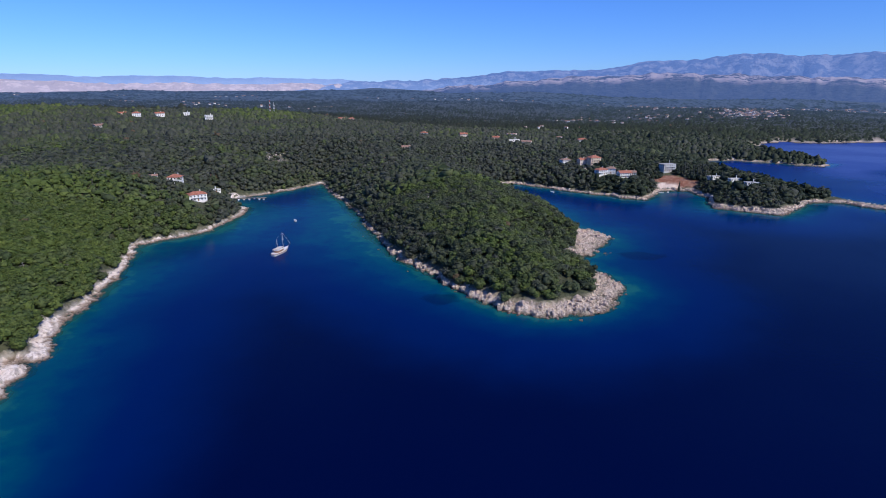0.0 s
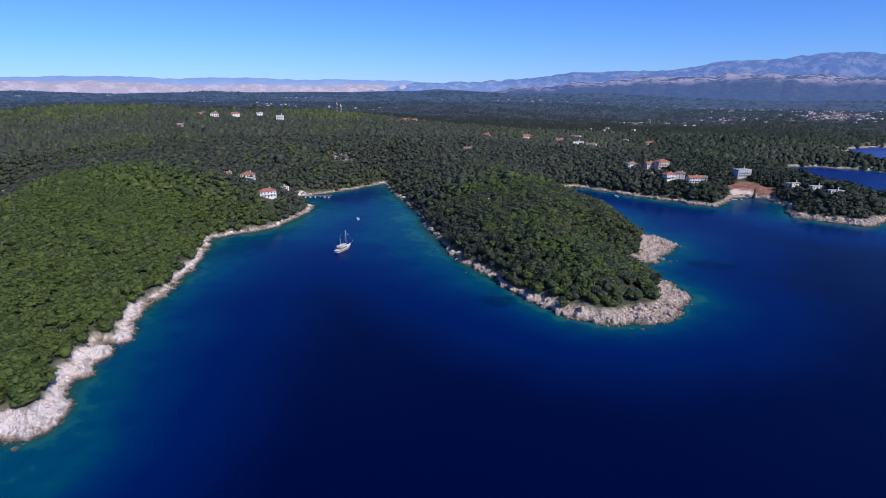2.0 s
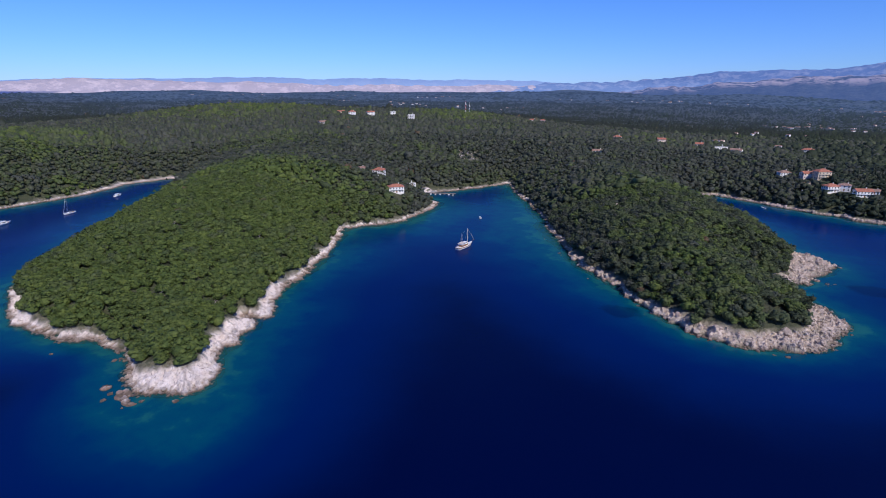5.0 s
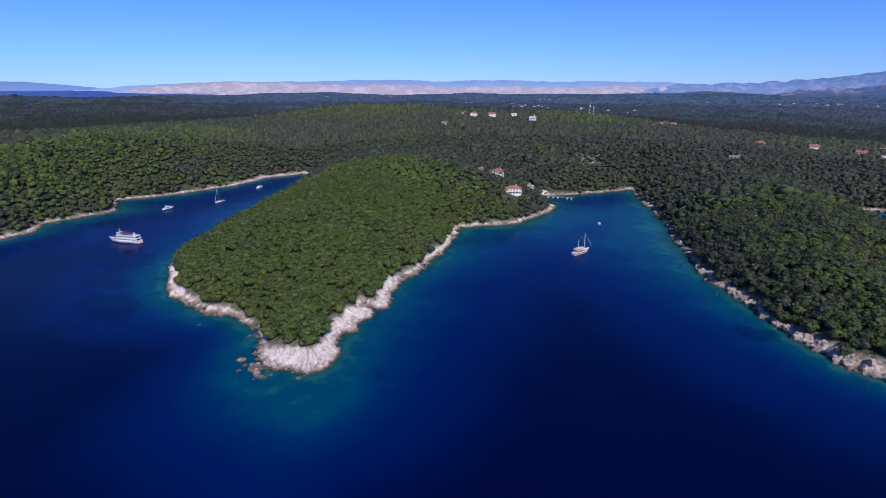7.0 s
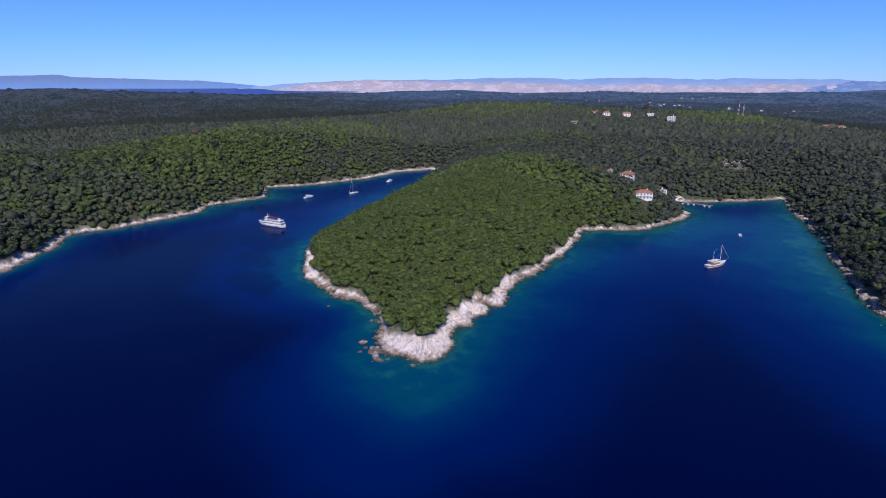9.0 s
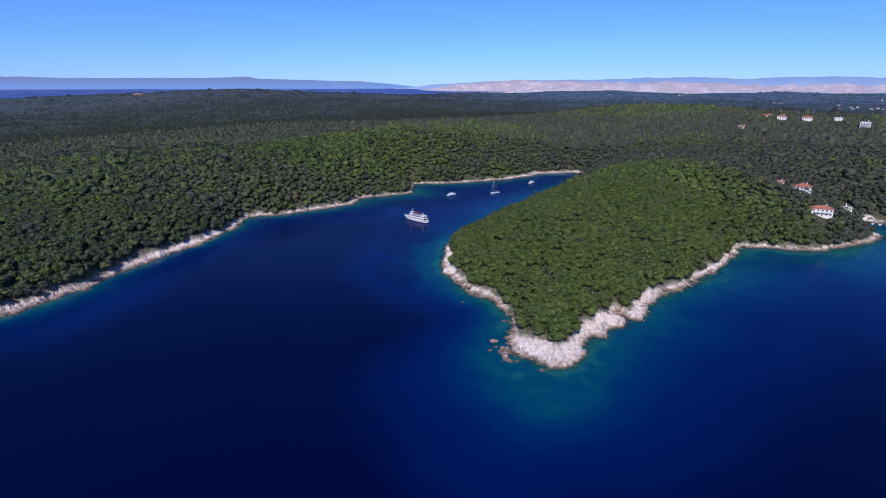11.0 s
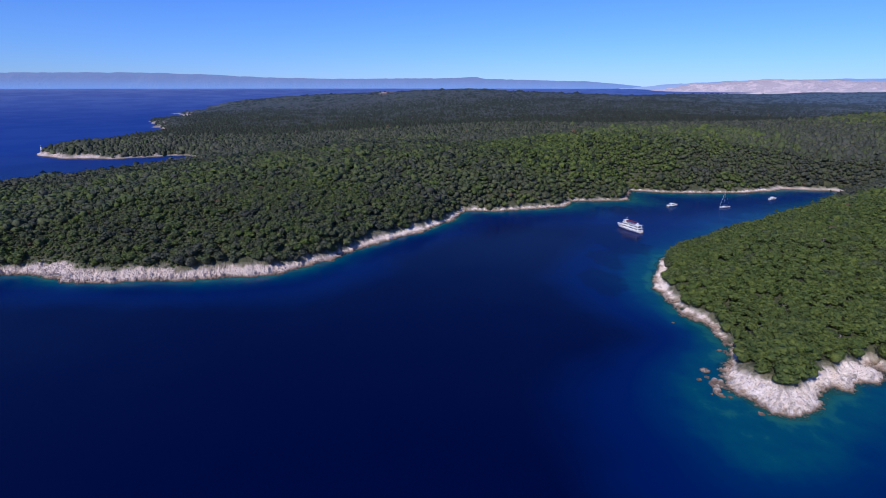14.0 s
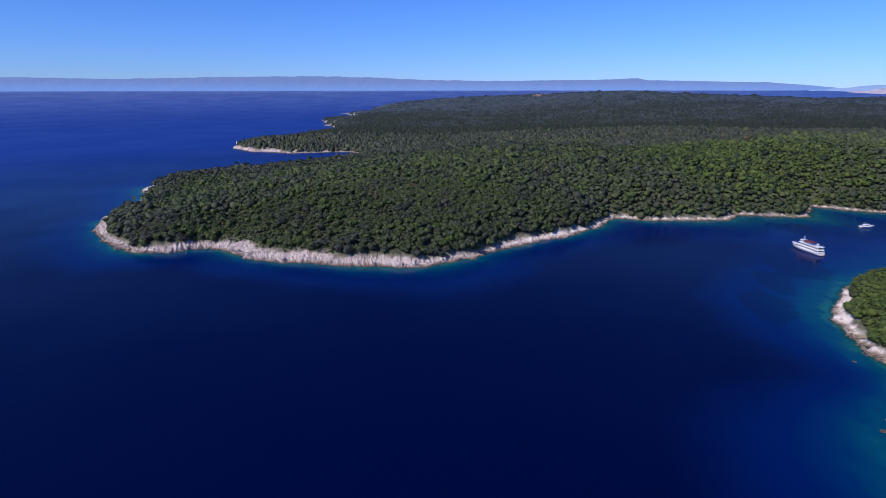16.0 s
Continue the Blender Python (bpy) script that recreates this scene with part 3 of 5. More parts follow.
def dome(sides):
    """A crown far off: a ragged low dome."""
    a = np.arange(sides) * 6.2832 / sides + rng.uniform(-0.3, 0.3, sides)
    r = rng.uniform(0.38, 0.6, sides)
    ring = np.stack([np.cos(a) * r, np.sin(a) * r, rng.uniform(0.05, 0.3, sides)], -1)
    top = np.append(rng.uniform(-0.15, 0.15, 2), rng.uniform(0.75, 1.0))
    return np.vstack([ring, top]), np.array([(k, (k + 1) % sides, sides) for k in range(sides)])


def planted(models, x, y, z, wide, tall, pine):
    """Copies of crown models at many places, as one set of arrays."""
    vs, fs, ps, at = [], [], [], 0
    pick = rng.integers(0, len(models), len(x))
    for m, (v, f) in enumerate(models):
        here = np.flatnonzero(pick == m)
        if not len(here):
            continue
        a = rng.uniform(0, 6.283, len(here))
        c, s = np.cos(a)[:, None], np.sin(a)[:, None]
        px = (v[None, :, 0] * c - v[None, :, 1] * s) * wide[here][:, None] + x[here][:, None]
        py = (v[None, :, 0] * s + v[None, :, 1] * c) * wide[here][:, None] + y[here][:, None]
        pz = v[None, :, 2] * tall[here][:, None] + z[here][:, None]
        vs.append(np.stack([px, py, pz], -1).reshape(-1, 3))
        fs.append((f[None] + (np.arange(len(here)) * len(v))[:, None, None] + at).reshape(-1, 3))
        ps.append(np.repeat(pine[here], len(v)))
        at += len(here) * len(v)
    return np.vstack(vs), np.vstack(fs), np.concatenate(ps)


def pine_share(x, y):
    """Where bright pines stand (1) and where dull evergreen oak and heath do (0)."""
    p = 0.28 * ramp(bumpy(x, y, 150, 61, 3), 0.1, 0.5)
    for hx, hy, r in ((-370, 300, 130), (-460, -130, 130), (-400, -260, 130), (-300, 190, 110), (-10, 400, 90), (5, 310, 75), (-60, 500, 90), (-640, -40, 150), (-560, -250, 170), (-440, -400, 120), (-740, 120, 150), (-850, 290, 170), (-960, 800, 190), (-580, 1080, 120), (-620, 330, 60)):
        p = np.maximum(p, np.exp(-(((x - hx) ** 2 + (y - hy) ** 2) / r**2) ** 2) * (0.5 if hy < 0 else 0.62 if math.hypot(hx, hy) > 800 else 0.62 if hx > -100 else 1.2))
    p = p + 0.35 * bumpy(x, y, 24, 62, 2) * (p > 0.2)
    return np.clip(p, 0, 1)


def dark_share(x, y):
    """Where dark conifers and holm oaks stand among the rest."""
    p = 0.85 * ramp(x, 0, 100) * ramp(y, 520, 620) + 0.2 * np.exp(-((x ** 2 + (y - 430) ** 2) / 170**2) ** 2)
    p = p + 0.32 * ramp(-x, 560, 700) * (1 - ramp(y, 100, 350))
    return p * (0.75 + 0.5 * bumpy(x, y, 40, 66, 2))


# Homes: x, y of single houses, and clusters of x, y, spread along and across the view, number.
HOMES = [(-347, 468), (-303, 435), (-380, 480), (-337, 513), (160, 714), (70, 714), (75, 668), (101, 662), (35, 724), (56, 718), (206, 678), (221, 657), (231, 634),
         (-43, 920), (-20, 900), (-196, 926), (-134, 972), (-182, 743), (-707, 875), (-691, 914), (-602, 930), (-423, 1140), (-415, 1180), (74, 987), (-73, 941), (87, 673), (115, 690), (-674, 751), (-754, 896), (-665, 956)]
CLUSTERS = [(700, 2020, 62, 120, 110), (560, 2480, 110, 60, 30), (1120, 2270, 170, 60, 45), (95, 1850, 60, 50, 10), (210, 1800, 90, 40, 16), (410, 1900, 80, 50, 14), (640, 2600, 200, 60, 18),
            (5, 1090, 40, 30, 4), (-1275, 1926, 60, 40, 9), (-1990, 2510, 90, 50, 4), (-1608, 1920, 60, 40, 4), (-820, 2000, 160, 50, 8), (-1480, 2500, 200, 60, 8), (-450, 2700, 260, 70, 20),
            (101, 1382, 60, 40, 5), (450, 2200, 160, 60, 14), (-2700, 2200, 200, 80, 8)]
homes_far = []
for cx, cy, along_, across_, count in CLUSTERS:
    a_ = math.atan2(-cx, cy)
    for k in range(count):
        u_, v_ = rng.normal() * along_, rng.normal() * across_
        homes_far.append((cx + u_ * math.cos(a_) - v_ * math.sin(a_), cy + u_ * math.sin(a_) + v_ * math.cos(a_)))
CLEARINGS = [(163, 682, 16), (147, 672, 11), (180, 672, 9), (-318, 540, 5), (-310, 530, 5)]
for hx, hy in HOMES:
    r_ = math.hypot(hx, hy)
    CLEARINGS += [(hx, hy, 10), (hx * (1 - 11 / r_), hy * (1 - 11 / r_), 8)]
for hx, hy in homes_far:
    r_ = math.hypot(hx, hy)
    CLEARINGS += [(hx * (1 - 12 / r_), hy * (1 - 12 / r_), 16)]
CLEARINGS += [(px, py, pr * 0.8) for px, py, pr, amount in PATCHES if amount > 0.75]
CLEARINGS += [(338, 607, 22), (322, 625, 12)]
DEAD_TREES = [(-252, 149), (-280, 240), (-272, 260), (-318, 205), (-232, 165), (-345, 262)]
CLEARINGS += [(dx_, dy_, 3.6) for dx_, dy_ in DEAD_TREES]
SPARSE = [(-338, 650, 24), (-517, 553, 9), (60, 690, 14), (-60, 1100, 25), (20, 302, 11)]


def sites(step, r0, r1, jitter=0.5):
    """Jittered places for trees on the plan between two distances."""
    x, y = np.meshgrid(np.arange(-r1, min(r1, 1500), step), np.arange(-min(r1, 1300), r1, step))
    x = (x + rng.uniform(-jitter, jitter, x.shape) * step).ravel()
    y = (y + rng.uniform(-jitter, jitter, y.shape) * step).ravel()
    r, az = np.hypot(x, y), np.degrees(np.arctan2(-x, y))
    ok = (r >= r0) & (r < r1) & (az > -36) & (az < 152)
    x, y = x[ok], y[ok]
    d, s = shore(x, y)
    w = bare(x, y)
    ok = (d > w + 0.6 + rng.uniform(0, 1.8, len(x))) & (rng.uniform(size=len(x)) > 0.04)
    for cx, cy, cr in CLEARINGS:
        ok &= np.hypot(x - cx, y - cy) > cr
    for cx, cy, cr in SPARSE:
        ok &= (np.hypot(x - cx, y - cy) > cr) | (rng.uniform(size=len(x)) < 0.3)
    x, y, d, s = x[ok], y[ok], d[ok], s[ok]
    return x, y, height(x, y, d, s)


def wood(name, label, models, x, y, z, wide, tall, green=0.0, leaf=None):
    share = np.clip(np.maximum(pine_share(x, y), green) + rng.normal(size=len(x)) * 0.22, 0, 1)
    share = np.where(rng.uniform(size=len(x)) < dark_share(x, y), -1.0, share)
    share = np.where(rng.uniform(size=len(x)) < 0.0014, 2.0, share)
    v, f, p = planted(models, x, y, z, wide, tall, share)
    me = mesh_of(name, v, f, True)
    mark(me, "pine", p)
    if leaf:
        mark(me, "air", haze_at(v[:, 0], v[:, 1]))
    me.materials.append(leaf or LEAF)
    return tagged(new(name, me), label, "forest", kind="stuff")


fine = [crown(5, 58, 1.0, 0.088) for k in range(9)]
some = [crown(1, 6, 1.0, 0.2) for k in range(8)]
lump = [bush(0) for k in range(9)]
tuft = [dome(6) for k in range(12)]
x, y, z = sites(4.0, 150, 500)
size = rng.uniform(0.8, 1.25, len(x)) * (1 + 0.25 * bumpy(x, y, 40, 71, 2))
# low heath on the seaward slope of the western headland
heath = np.exp(-(((x + 375) / 55) ** 2 + ((y + 270) / 110) ** 2)) > 0.5
size = np.where(heath, size * rng.choice([0.45, 0.55, 0.95], len(x), p=[0.5, 0.35, 0.15]), size)
order = np.argsort(np.hypot(x + 190, y - 100))
single, rest = order[:280], order[280:]
wood("pine_wood", "dense green Aleppo pine wood on the headlands", fine, x[rest], y[rest], z[rest] + 0.2, 6.2 * size[rest], 6.0 * size[rest])
x2, y2, z2 = sites(2.5, 150, 560)
low = np.exp(-(((x2 + 375) / 62) ** 2 + ((y2 + 270) / 120) ** 2)) > 0.42
x2, y2, z2 = x2[low], y2[low], z2[low]
size2 = rng.uniform(0.35, 0.6, len(x2))
wood("heath", "low dull green heath bushes on the seaward slope", some, x2, y2, z2, 6.0 * size2, 3.4 * size2, 0.6)
NEAR_PINES = list(zip(x[single], y[single], z[single], size[single]))
x, y, z = sites(4.6, 500, 860)
size = np.exp(rng.normal(size=len(x)) * 0.24) * (1 + 0.3 * bumpy(x, y, 45, 72, 2))
wood("mixed_wood", "green pine and dull evergreen oak wood on the hills", some, x, y, z + 0.2, 6.2 * size, 5.6 * size)
x, y, z = sites(5.7, 860, 1300)
size = np.exp(rng.normal(size=len(x)) * 0.22) * (1 + 0.25 * bumpy(x, y, 60, 73, 2))
wood("oak_wood", "dull dark evergreen oak wood on the plateau", lump, x, y, z - 0.6, 6.9 * size, 6.0 * size)
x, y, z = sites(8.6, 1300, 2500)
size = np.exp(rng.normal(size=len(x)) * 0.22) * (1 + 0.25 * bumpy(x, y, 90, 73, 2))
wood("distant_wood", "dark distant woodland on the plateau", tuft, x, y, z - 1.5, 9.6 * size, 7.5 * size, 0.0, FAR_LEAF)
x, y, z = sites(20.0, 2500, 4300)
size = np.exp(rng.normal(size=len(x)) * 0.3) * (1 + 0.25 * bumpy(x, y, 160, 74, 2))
wood("horizon_wood", "dark woodland with painted blue haze far off under the horizon", tuft, x, y, z - 1.5, 19 * size, 6.2 * size, 0.0, FAR_LEAF)


# The pines nearest the water on the middle headland, one by one.
def pine_parts(k):
    v, f = fine[k]
    me = mesh_of("crown", v * (6.2, 6.2, 6.0), f, True)
    mark(me, "pine", np.full(len(v), 0.95))
    me.materials.append(LEAF)
    bm = bmesh.new()
    bend = (rng.uniform(-0.3, 0.3), rng.uniform(-0.3, 0.3))
    for a, b, ra, rb in (((0, 0, -0.8), (bend[0], bend[1], 1.6), 0.17, 0.13), ((bend[0], bend[1], 1.6), (0, 0, 4.0), 0.13, 0.05), ((bend[0], bend[1], 1.5), (1.0, 0.3, 2.9), 0.07, 0.03),
                         ((bend[0], bend[1], 1.7), (-0.8, 0.7, 3.1), 0.07, 0.03), ((bend[0], bend[1], 1.6), (0.1, -1.0, 2.8), 0.07, 0.03)):
        a, b = Vector(a), Vector(b)
        bmesh.ops.create_cone(bm, cap_ends=True, segments=6, radius1=ra, radius2=rb, depth=(b - a).length,
                              matrix=Matrix.Translation((a + b) / 2) @ (b - a).to_track_quat("Z", "Y").to_matrix().to_4x4())
    trunk = bpy.data.meshes.new("trunk")
    bm.to_mesh(trunk)
    bm.free()
    trunk.materials.append(BARK)
    return me, trunk


kinds = [pine_parts(k) for k in range(9)]
for k, (x, y, z, size) in enumerate(NEAR_PINES):
    tree = tagged(new("pine_tree"), "low rounded green pine above the pale rocks", "tree", "pines on the point")
    tree.matrix_basis = pose(x, y, z + 0.1, 0, 0, (k * 137.5) % 360) @ Matrix.Diagonal((size, size, size, 1))
    for name, me in zip(("crown", "trunk"), kinds[k % 9]):
        o = new(name, me)
        o.parent = tree

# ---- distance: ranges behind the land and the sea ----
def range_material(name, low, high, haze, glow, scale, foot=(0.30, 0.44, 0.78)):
    """Rock seen through much air: the haze is painted as emission, brighter towards its foot."""
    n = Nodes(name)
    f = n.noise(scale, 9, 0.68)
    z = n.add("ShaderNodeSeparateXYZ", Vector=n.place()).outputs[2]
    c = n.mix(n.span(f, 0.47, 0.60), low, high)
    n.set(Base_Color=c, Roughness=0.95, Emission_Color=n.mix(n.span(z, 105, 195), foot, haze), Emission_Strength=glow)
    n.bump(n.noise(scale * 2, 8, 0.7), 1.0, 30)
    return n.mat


def mountain_range(name, label, mat, az0, az1, reach, deep, base, profile, rough, seed, relief=0.45):
    """A range round the horizon: its crest follows (azimuth, elevation) pairs seen from the bay; spurs run down to its foot."""
    az = np.linspace(az0, az1, int((az1 - az0) * 7))
    k = np.linspace(0, 1, 22)
    a, kk = np.meshgrid(az, k)
    crest = 118 + reach * np.tan(np.radians(np.interp(a, *zip(*profile))))
    arc = np.radians(a) * reach
    crest = crest + rough * (0.7 * bumpy(arc, 0 * arc, 260, seed, 3) + bumpy(arc, 0 * arc, 70, seed + 5, 4))
    spur = np.abs(bumpy(arc + 110 * bumpy(arc, kk * 300, 260, seed + 3, 3), kk * 220, 210, seed + 1, 4))
    z = base + (crest - base) * (np.sin(kk * math.pi / 2) ** 1.1) * (1 - relief * spur * np.sin(kk * math.pi))
    r = reach - deep * (1 - kk)
    v = np.stack([-np.sin(np.radians(a)) * r, np.cos(np.radians(a)) * r, z], -1)
    skirt = v[-1:] * (1.004, 1.004, 0) + (0, 0, base)
    v = np.vstack([v, skirt])
    me = mesh_of(name, v.reshape(-1, 3), grid_faces(len(k) + 1, len(az))[:, ::-1], True)
    me.materials.append(mat)
    return tagged(new(name, me), label, "mountains", kind="structure")


mountain_range("backdrop_high_mountains", "hazy blue limestone mountains on the horizon", range_material("blue_haze_mountain", (0.025, 0.035, 0.055), (0.14, 0.13, 0.125), (0.10, 0.18, 0.44), 0.9, 0.012, (0.17, 0.27, 0.56)),
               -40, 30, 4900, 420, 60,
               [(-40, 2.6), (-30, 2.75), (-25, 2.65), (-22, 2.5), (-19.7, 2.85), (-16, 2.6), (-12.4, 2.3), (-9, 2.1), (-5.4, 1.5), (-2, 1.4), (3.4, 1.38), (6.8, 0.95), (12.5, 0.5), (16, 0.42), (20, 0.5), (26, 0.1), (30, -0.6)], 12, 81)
mountain_range("backdrop_far_mountains", "pale blue distant mountain chain", range_material("pale_haze_mountain", (0.05, 0.055, 0.07), (0.08, 0.08, 0.09), (0.22, 0.34, 0.68), 0.85, 0.006),
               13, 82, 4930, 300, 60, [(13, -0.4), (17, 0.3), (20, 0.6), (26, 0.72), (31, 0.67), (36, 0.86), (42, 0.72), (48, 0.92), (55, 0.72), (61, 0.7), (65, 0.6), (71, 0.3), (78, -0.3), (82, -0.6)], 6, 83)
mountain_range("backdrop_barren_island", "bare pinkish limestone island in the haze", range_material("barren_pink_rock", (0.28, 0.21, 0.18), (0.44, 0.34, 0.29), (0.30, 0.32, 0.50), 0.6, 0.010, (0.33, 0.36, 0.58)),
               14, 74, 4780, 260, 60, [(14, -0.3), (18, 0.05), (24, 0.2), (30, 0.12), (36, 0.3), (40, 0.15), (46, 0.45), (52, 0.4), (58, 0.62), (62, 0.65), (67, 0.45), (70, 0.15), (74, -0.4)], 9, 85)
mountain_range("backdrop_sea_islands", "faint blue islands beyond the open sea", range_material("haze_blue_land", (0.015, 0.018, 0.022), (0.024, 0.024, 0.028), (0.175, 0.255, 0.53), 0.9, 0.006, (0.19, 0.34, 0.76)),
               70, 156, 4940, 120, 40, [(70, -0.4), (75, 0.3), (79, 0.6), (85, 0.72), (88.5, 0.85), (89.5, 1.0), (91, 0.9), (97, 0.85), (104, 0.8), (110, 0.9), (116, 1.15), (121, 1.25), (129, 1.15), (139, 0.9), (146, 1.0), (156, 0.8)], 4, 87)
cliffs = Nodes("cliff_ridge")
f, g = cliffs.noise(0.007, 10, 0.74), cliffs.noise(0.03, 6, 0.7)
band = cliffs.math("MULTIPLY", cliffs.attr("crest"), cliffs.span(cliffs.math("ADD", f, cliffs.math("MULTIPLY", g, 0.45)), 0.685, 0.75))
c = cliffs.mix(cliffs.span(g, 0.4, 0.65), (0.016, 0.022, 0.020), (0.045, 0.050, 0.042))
# the emission paints blue haze over the whole ridge
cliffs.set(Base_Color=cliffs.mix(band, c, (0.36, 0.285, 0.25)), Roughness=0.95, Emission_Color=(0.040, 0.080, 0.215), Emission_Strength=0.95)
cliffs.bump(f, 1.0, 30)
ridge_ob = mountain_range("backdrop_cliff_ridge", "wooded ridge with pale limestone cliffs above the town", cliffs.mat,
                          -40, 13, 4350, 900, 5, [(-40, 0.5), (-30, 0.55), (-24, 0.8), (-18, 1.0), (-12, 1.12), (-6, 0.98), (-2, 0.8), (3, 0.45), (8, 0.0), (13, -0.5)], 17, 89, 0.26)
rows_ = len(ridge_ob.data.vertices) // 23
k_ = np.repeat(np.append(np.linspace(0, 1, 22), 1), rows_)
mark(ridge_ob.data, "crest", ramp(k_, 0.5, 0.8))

# ---- builders for things ----
def ground_at(x, y):
    gx_, gy_ = np.array([float(x)]), np.array([float(y)])
    d_, s_ = shore(gx_, gy_)
    return float(height(gx_, gy_, d_, s_)[0])


def part(name, bm, material, parent, label="", smooth=False):
    me = bpy.data.meshes.new(name)
    bm.to_mesh(me)
    bm.free()
    me.materials.append(material)
    if smooth:
        me.polygons.foreach_set("use_smooth", [True] * len(me.polygons))
    ob = new(name, me)
    ob.parent = parent
    return tagged(ob, label)


def thing(name, label, category, m, group=""):
    ob = tagged(new(name), label, category, group)
    ob.empty_display_size = 0.5
    ob.matrix_basis = m
    return ob


def box(cx, cy, cz, sx, sy, sz, bm=None, bevel=0.0, turn=0.0):
    """A block centred at (cx, cy), standing on cz."""
    bm = bm or bmesh.new()
    made = bmesh.ops.create_cube(bm, size=1, matrix=Matrix.Translation((cx, cy, cz + sz / 2)) @ Matrix.Rotation(turn, 4, "Z") @ Matrix.Diagonal((sx, sy, sz, 1)))["verts"]
    if bevel:
        edges = list({e for v in made for e in v.link_edges})
        bmesh.ops.bevel(bm, geom=edges, offset=bevel, segments=2, affect="EDGES")
    return bm


def rod(a, b, ra, rb=None, sides=8, bm=None):
    """A tapered round bar from a to b."""
    bm = bm or bmesh.new()
    a, b = Vector(a), Vector(b)
    m = Matrix.Translation((a + b) / 2) @ (b - a).to_track_quat("Z", "Y").to_matrix().to_4x4()
    bmesh.ops.create_cone(bm, cap_ends=True, segments=sides, radius1=ra, radius2=ra if rb is None else rb, depth=(b - a).length, matrix=m)
    return bm


def loft(rings, caps=True, bm=None):
    """Skins closed rings of equal count."""
    bm = bm or bmesh.new()
    vs = [[bm.verts.new(p) for p in ring] for ring in rings]
    n = len(vs[0])
    for a, b in zip(vs[:-1], vs[1:]):
        for i in range(n):
            bm.faces.new((a[i], a[(i + 1) % n], b[(i + 1) % n], b[i]))
    if caps:
        bm.faces.new(vs[0][::-1])
        bm.faces.new(vs[-1])
    bmesh.ops.recalc_face_normals(bm, faces=bm.faces)
    return bm


def hull_rings(length, beam, draught, board, sheer, low=0.0, high=1.0, stern=0.8, grow=0.0):
    """Cross-sections of a boat's hull, bow towards +y; low to high: the share of its side that is taken."""
    rings = []
    for k in range(15):
        t = k / 14
        y = (t - 0.5) * length
        half = beam / 2 * (stern + (1 - stern) * math.sin(min(t * 2.2, 1) * math.pi / 2)) * (1 - max(0, (t - 0.45) / 0.55) ** 2.6) + 0.03 + grow
        top = board + sheer * max(0, t - 0.35) ** 2 * 2.4 + 0.25 * sheer * (1 - t) ** 3
        keel = -draught * (1 - max(0, (t - 0.7) / 0.3) ** 2)
        ring = []
        for side in (1, -1):
            pts = []
            for u in (low, low + (high - low) * 0.35, low + (high - low) * 0.7, high):
                z = keel + (top - keel) * u
                wide = half * (1 - (1 - u) ** 2.4 * 0.9)
                rake = (0.10 * length * (u - 0.5)) * max(0, (t - 0.75) / 0.25)
                pts.append((side * wide, y + rake, z))
            ring += pts if side == 1 else pts[::-1]
        rings.append(ring)
    return rings


WHITE = plain("white_gelcoat", (0.80, 0.80, 0.78), 0.3, 0, 0.05, 0.6)
CREAM = plain("cream_paint", (0.74, 0.66, 0.54), 0.45, 0, 0.08, 0.6)
VARNISH = plain("varnished_wood", (0.26, 0.12, 0.05), 0.4, 0, 0.2, 2.0)
HONEY = plain("honey_varnish", (0.45, 0.23, 0.10), 0.4, 0, 0.15, 2.0)
TEAK = plain("teak_deck", (0.38, 0.25, 0.14), 0.65, 0, 0.15, 2.0)
DARK_GLASS = plain("dark_window_glass", (0.02, 0.025, 0.03), 0.08, 0, 0.1, 1.0)
MAROON = plain("maroon_awning", (0.16, 0.018, 0.03), 0.8, 0, 0.12, 1.0)
STEEL = plain("stainless_steel", (0.62, 0.62, 0.62), 0.3, 0.9, 0.05, 2.0)
RUBBER = plain("dark_rubber", (0.03, 0.03, 0.035), 0.7, 0, 0.1, 2.0)
NAVY = plain("navy_canvas", (0.03, 0.05, 0.12), 0.8, 0, 0.1, 1.0)
PLASTER = plain("white_plaster", (0.78, 0.76, 0.72), 0.85, 0, 0.06, 0.5)
PALE = plain("pale_grey_plaster", (0.55, 0.54, 0.52), 0.85, 0, 0.06, 0.5)
OCHRE = plain("ochre_plaster", (0.66, 0.53, 0.38), 0.85, 0, 0.08, 0.5)
ROSE = plain("pale_rose_plaster", (0.70, 0.58, 0.50), 0.85, 0, 0.08, 0.5)
GREY = plain("grey_concrete", (0.36, 0.35, 0.33), 0.9, 0, 0.12, 0.6)
TILE = plain("red_roof_tiles", (0.40, 0.155, 0.095), 0.85, 0, 0.22, 0.9)
TILE_OLD = plain("weathered_roof_tiles", (0.32, 0.20, 0.15), 0.9, 0, 0.22, 0.9)
WOOD = plain("grey_weathered_timber", (0.30, 0.26, 0.21), 0.85, 0, 0.2, 2.0)
SAND = plain("pale_beach_sand", (0.52, 0.42, 0.30), 0.95, 0, 0.1, 0.8)


def rail(y0, y1, x0, x1, z0, z1, tall, posts, parent):
    """A deck rail on both sides: posts and a top bar each."""
    for side in (1, -1):
        bm = rod((side * x0, y0, z0 + tall), (side * x1, y1, z1 + tall), 0.035, sides=5)
        part("handrail", bm, STEEL, parent)
        for k in range(posts):
            t = k / (posts - 1)
            p = (side * (x0 + (x1 - x0) * t), y0 + (y1 - y0) * t, z0 + (z1 - z0) * t)
            part("stanchion", rod(p, (p[0], p[1], p[2] + tall), 0.03, sides=5), STEEL, parent)


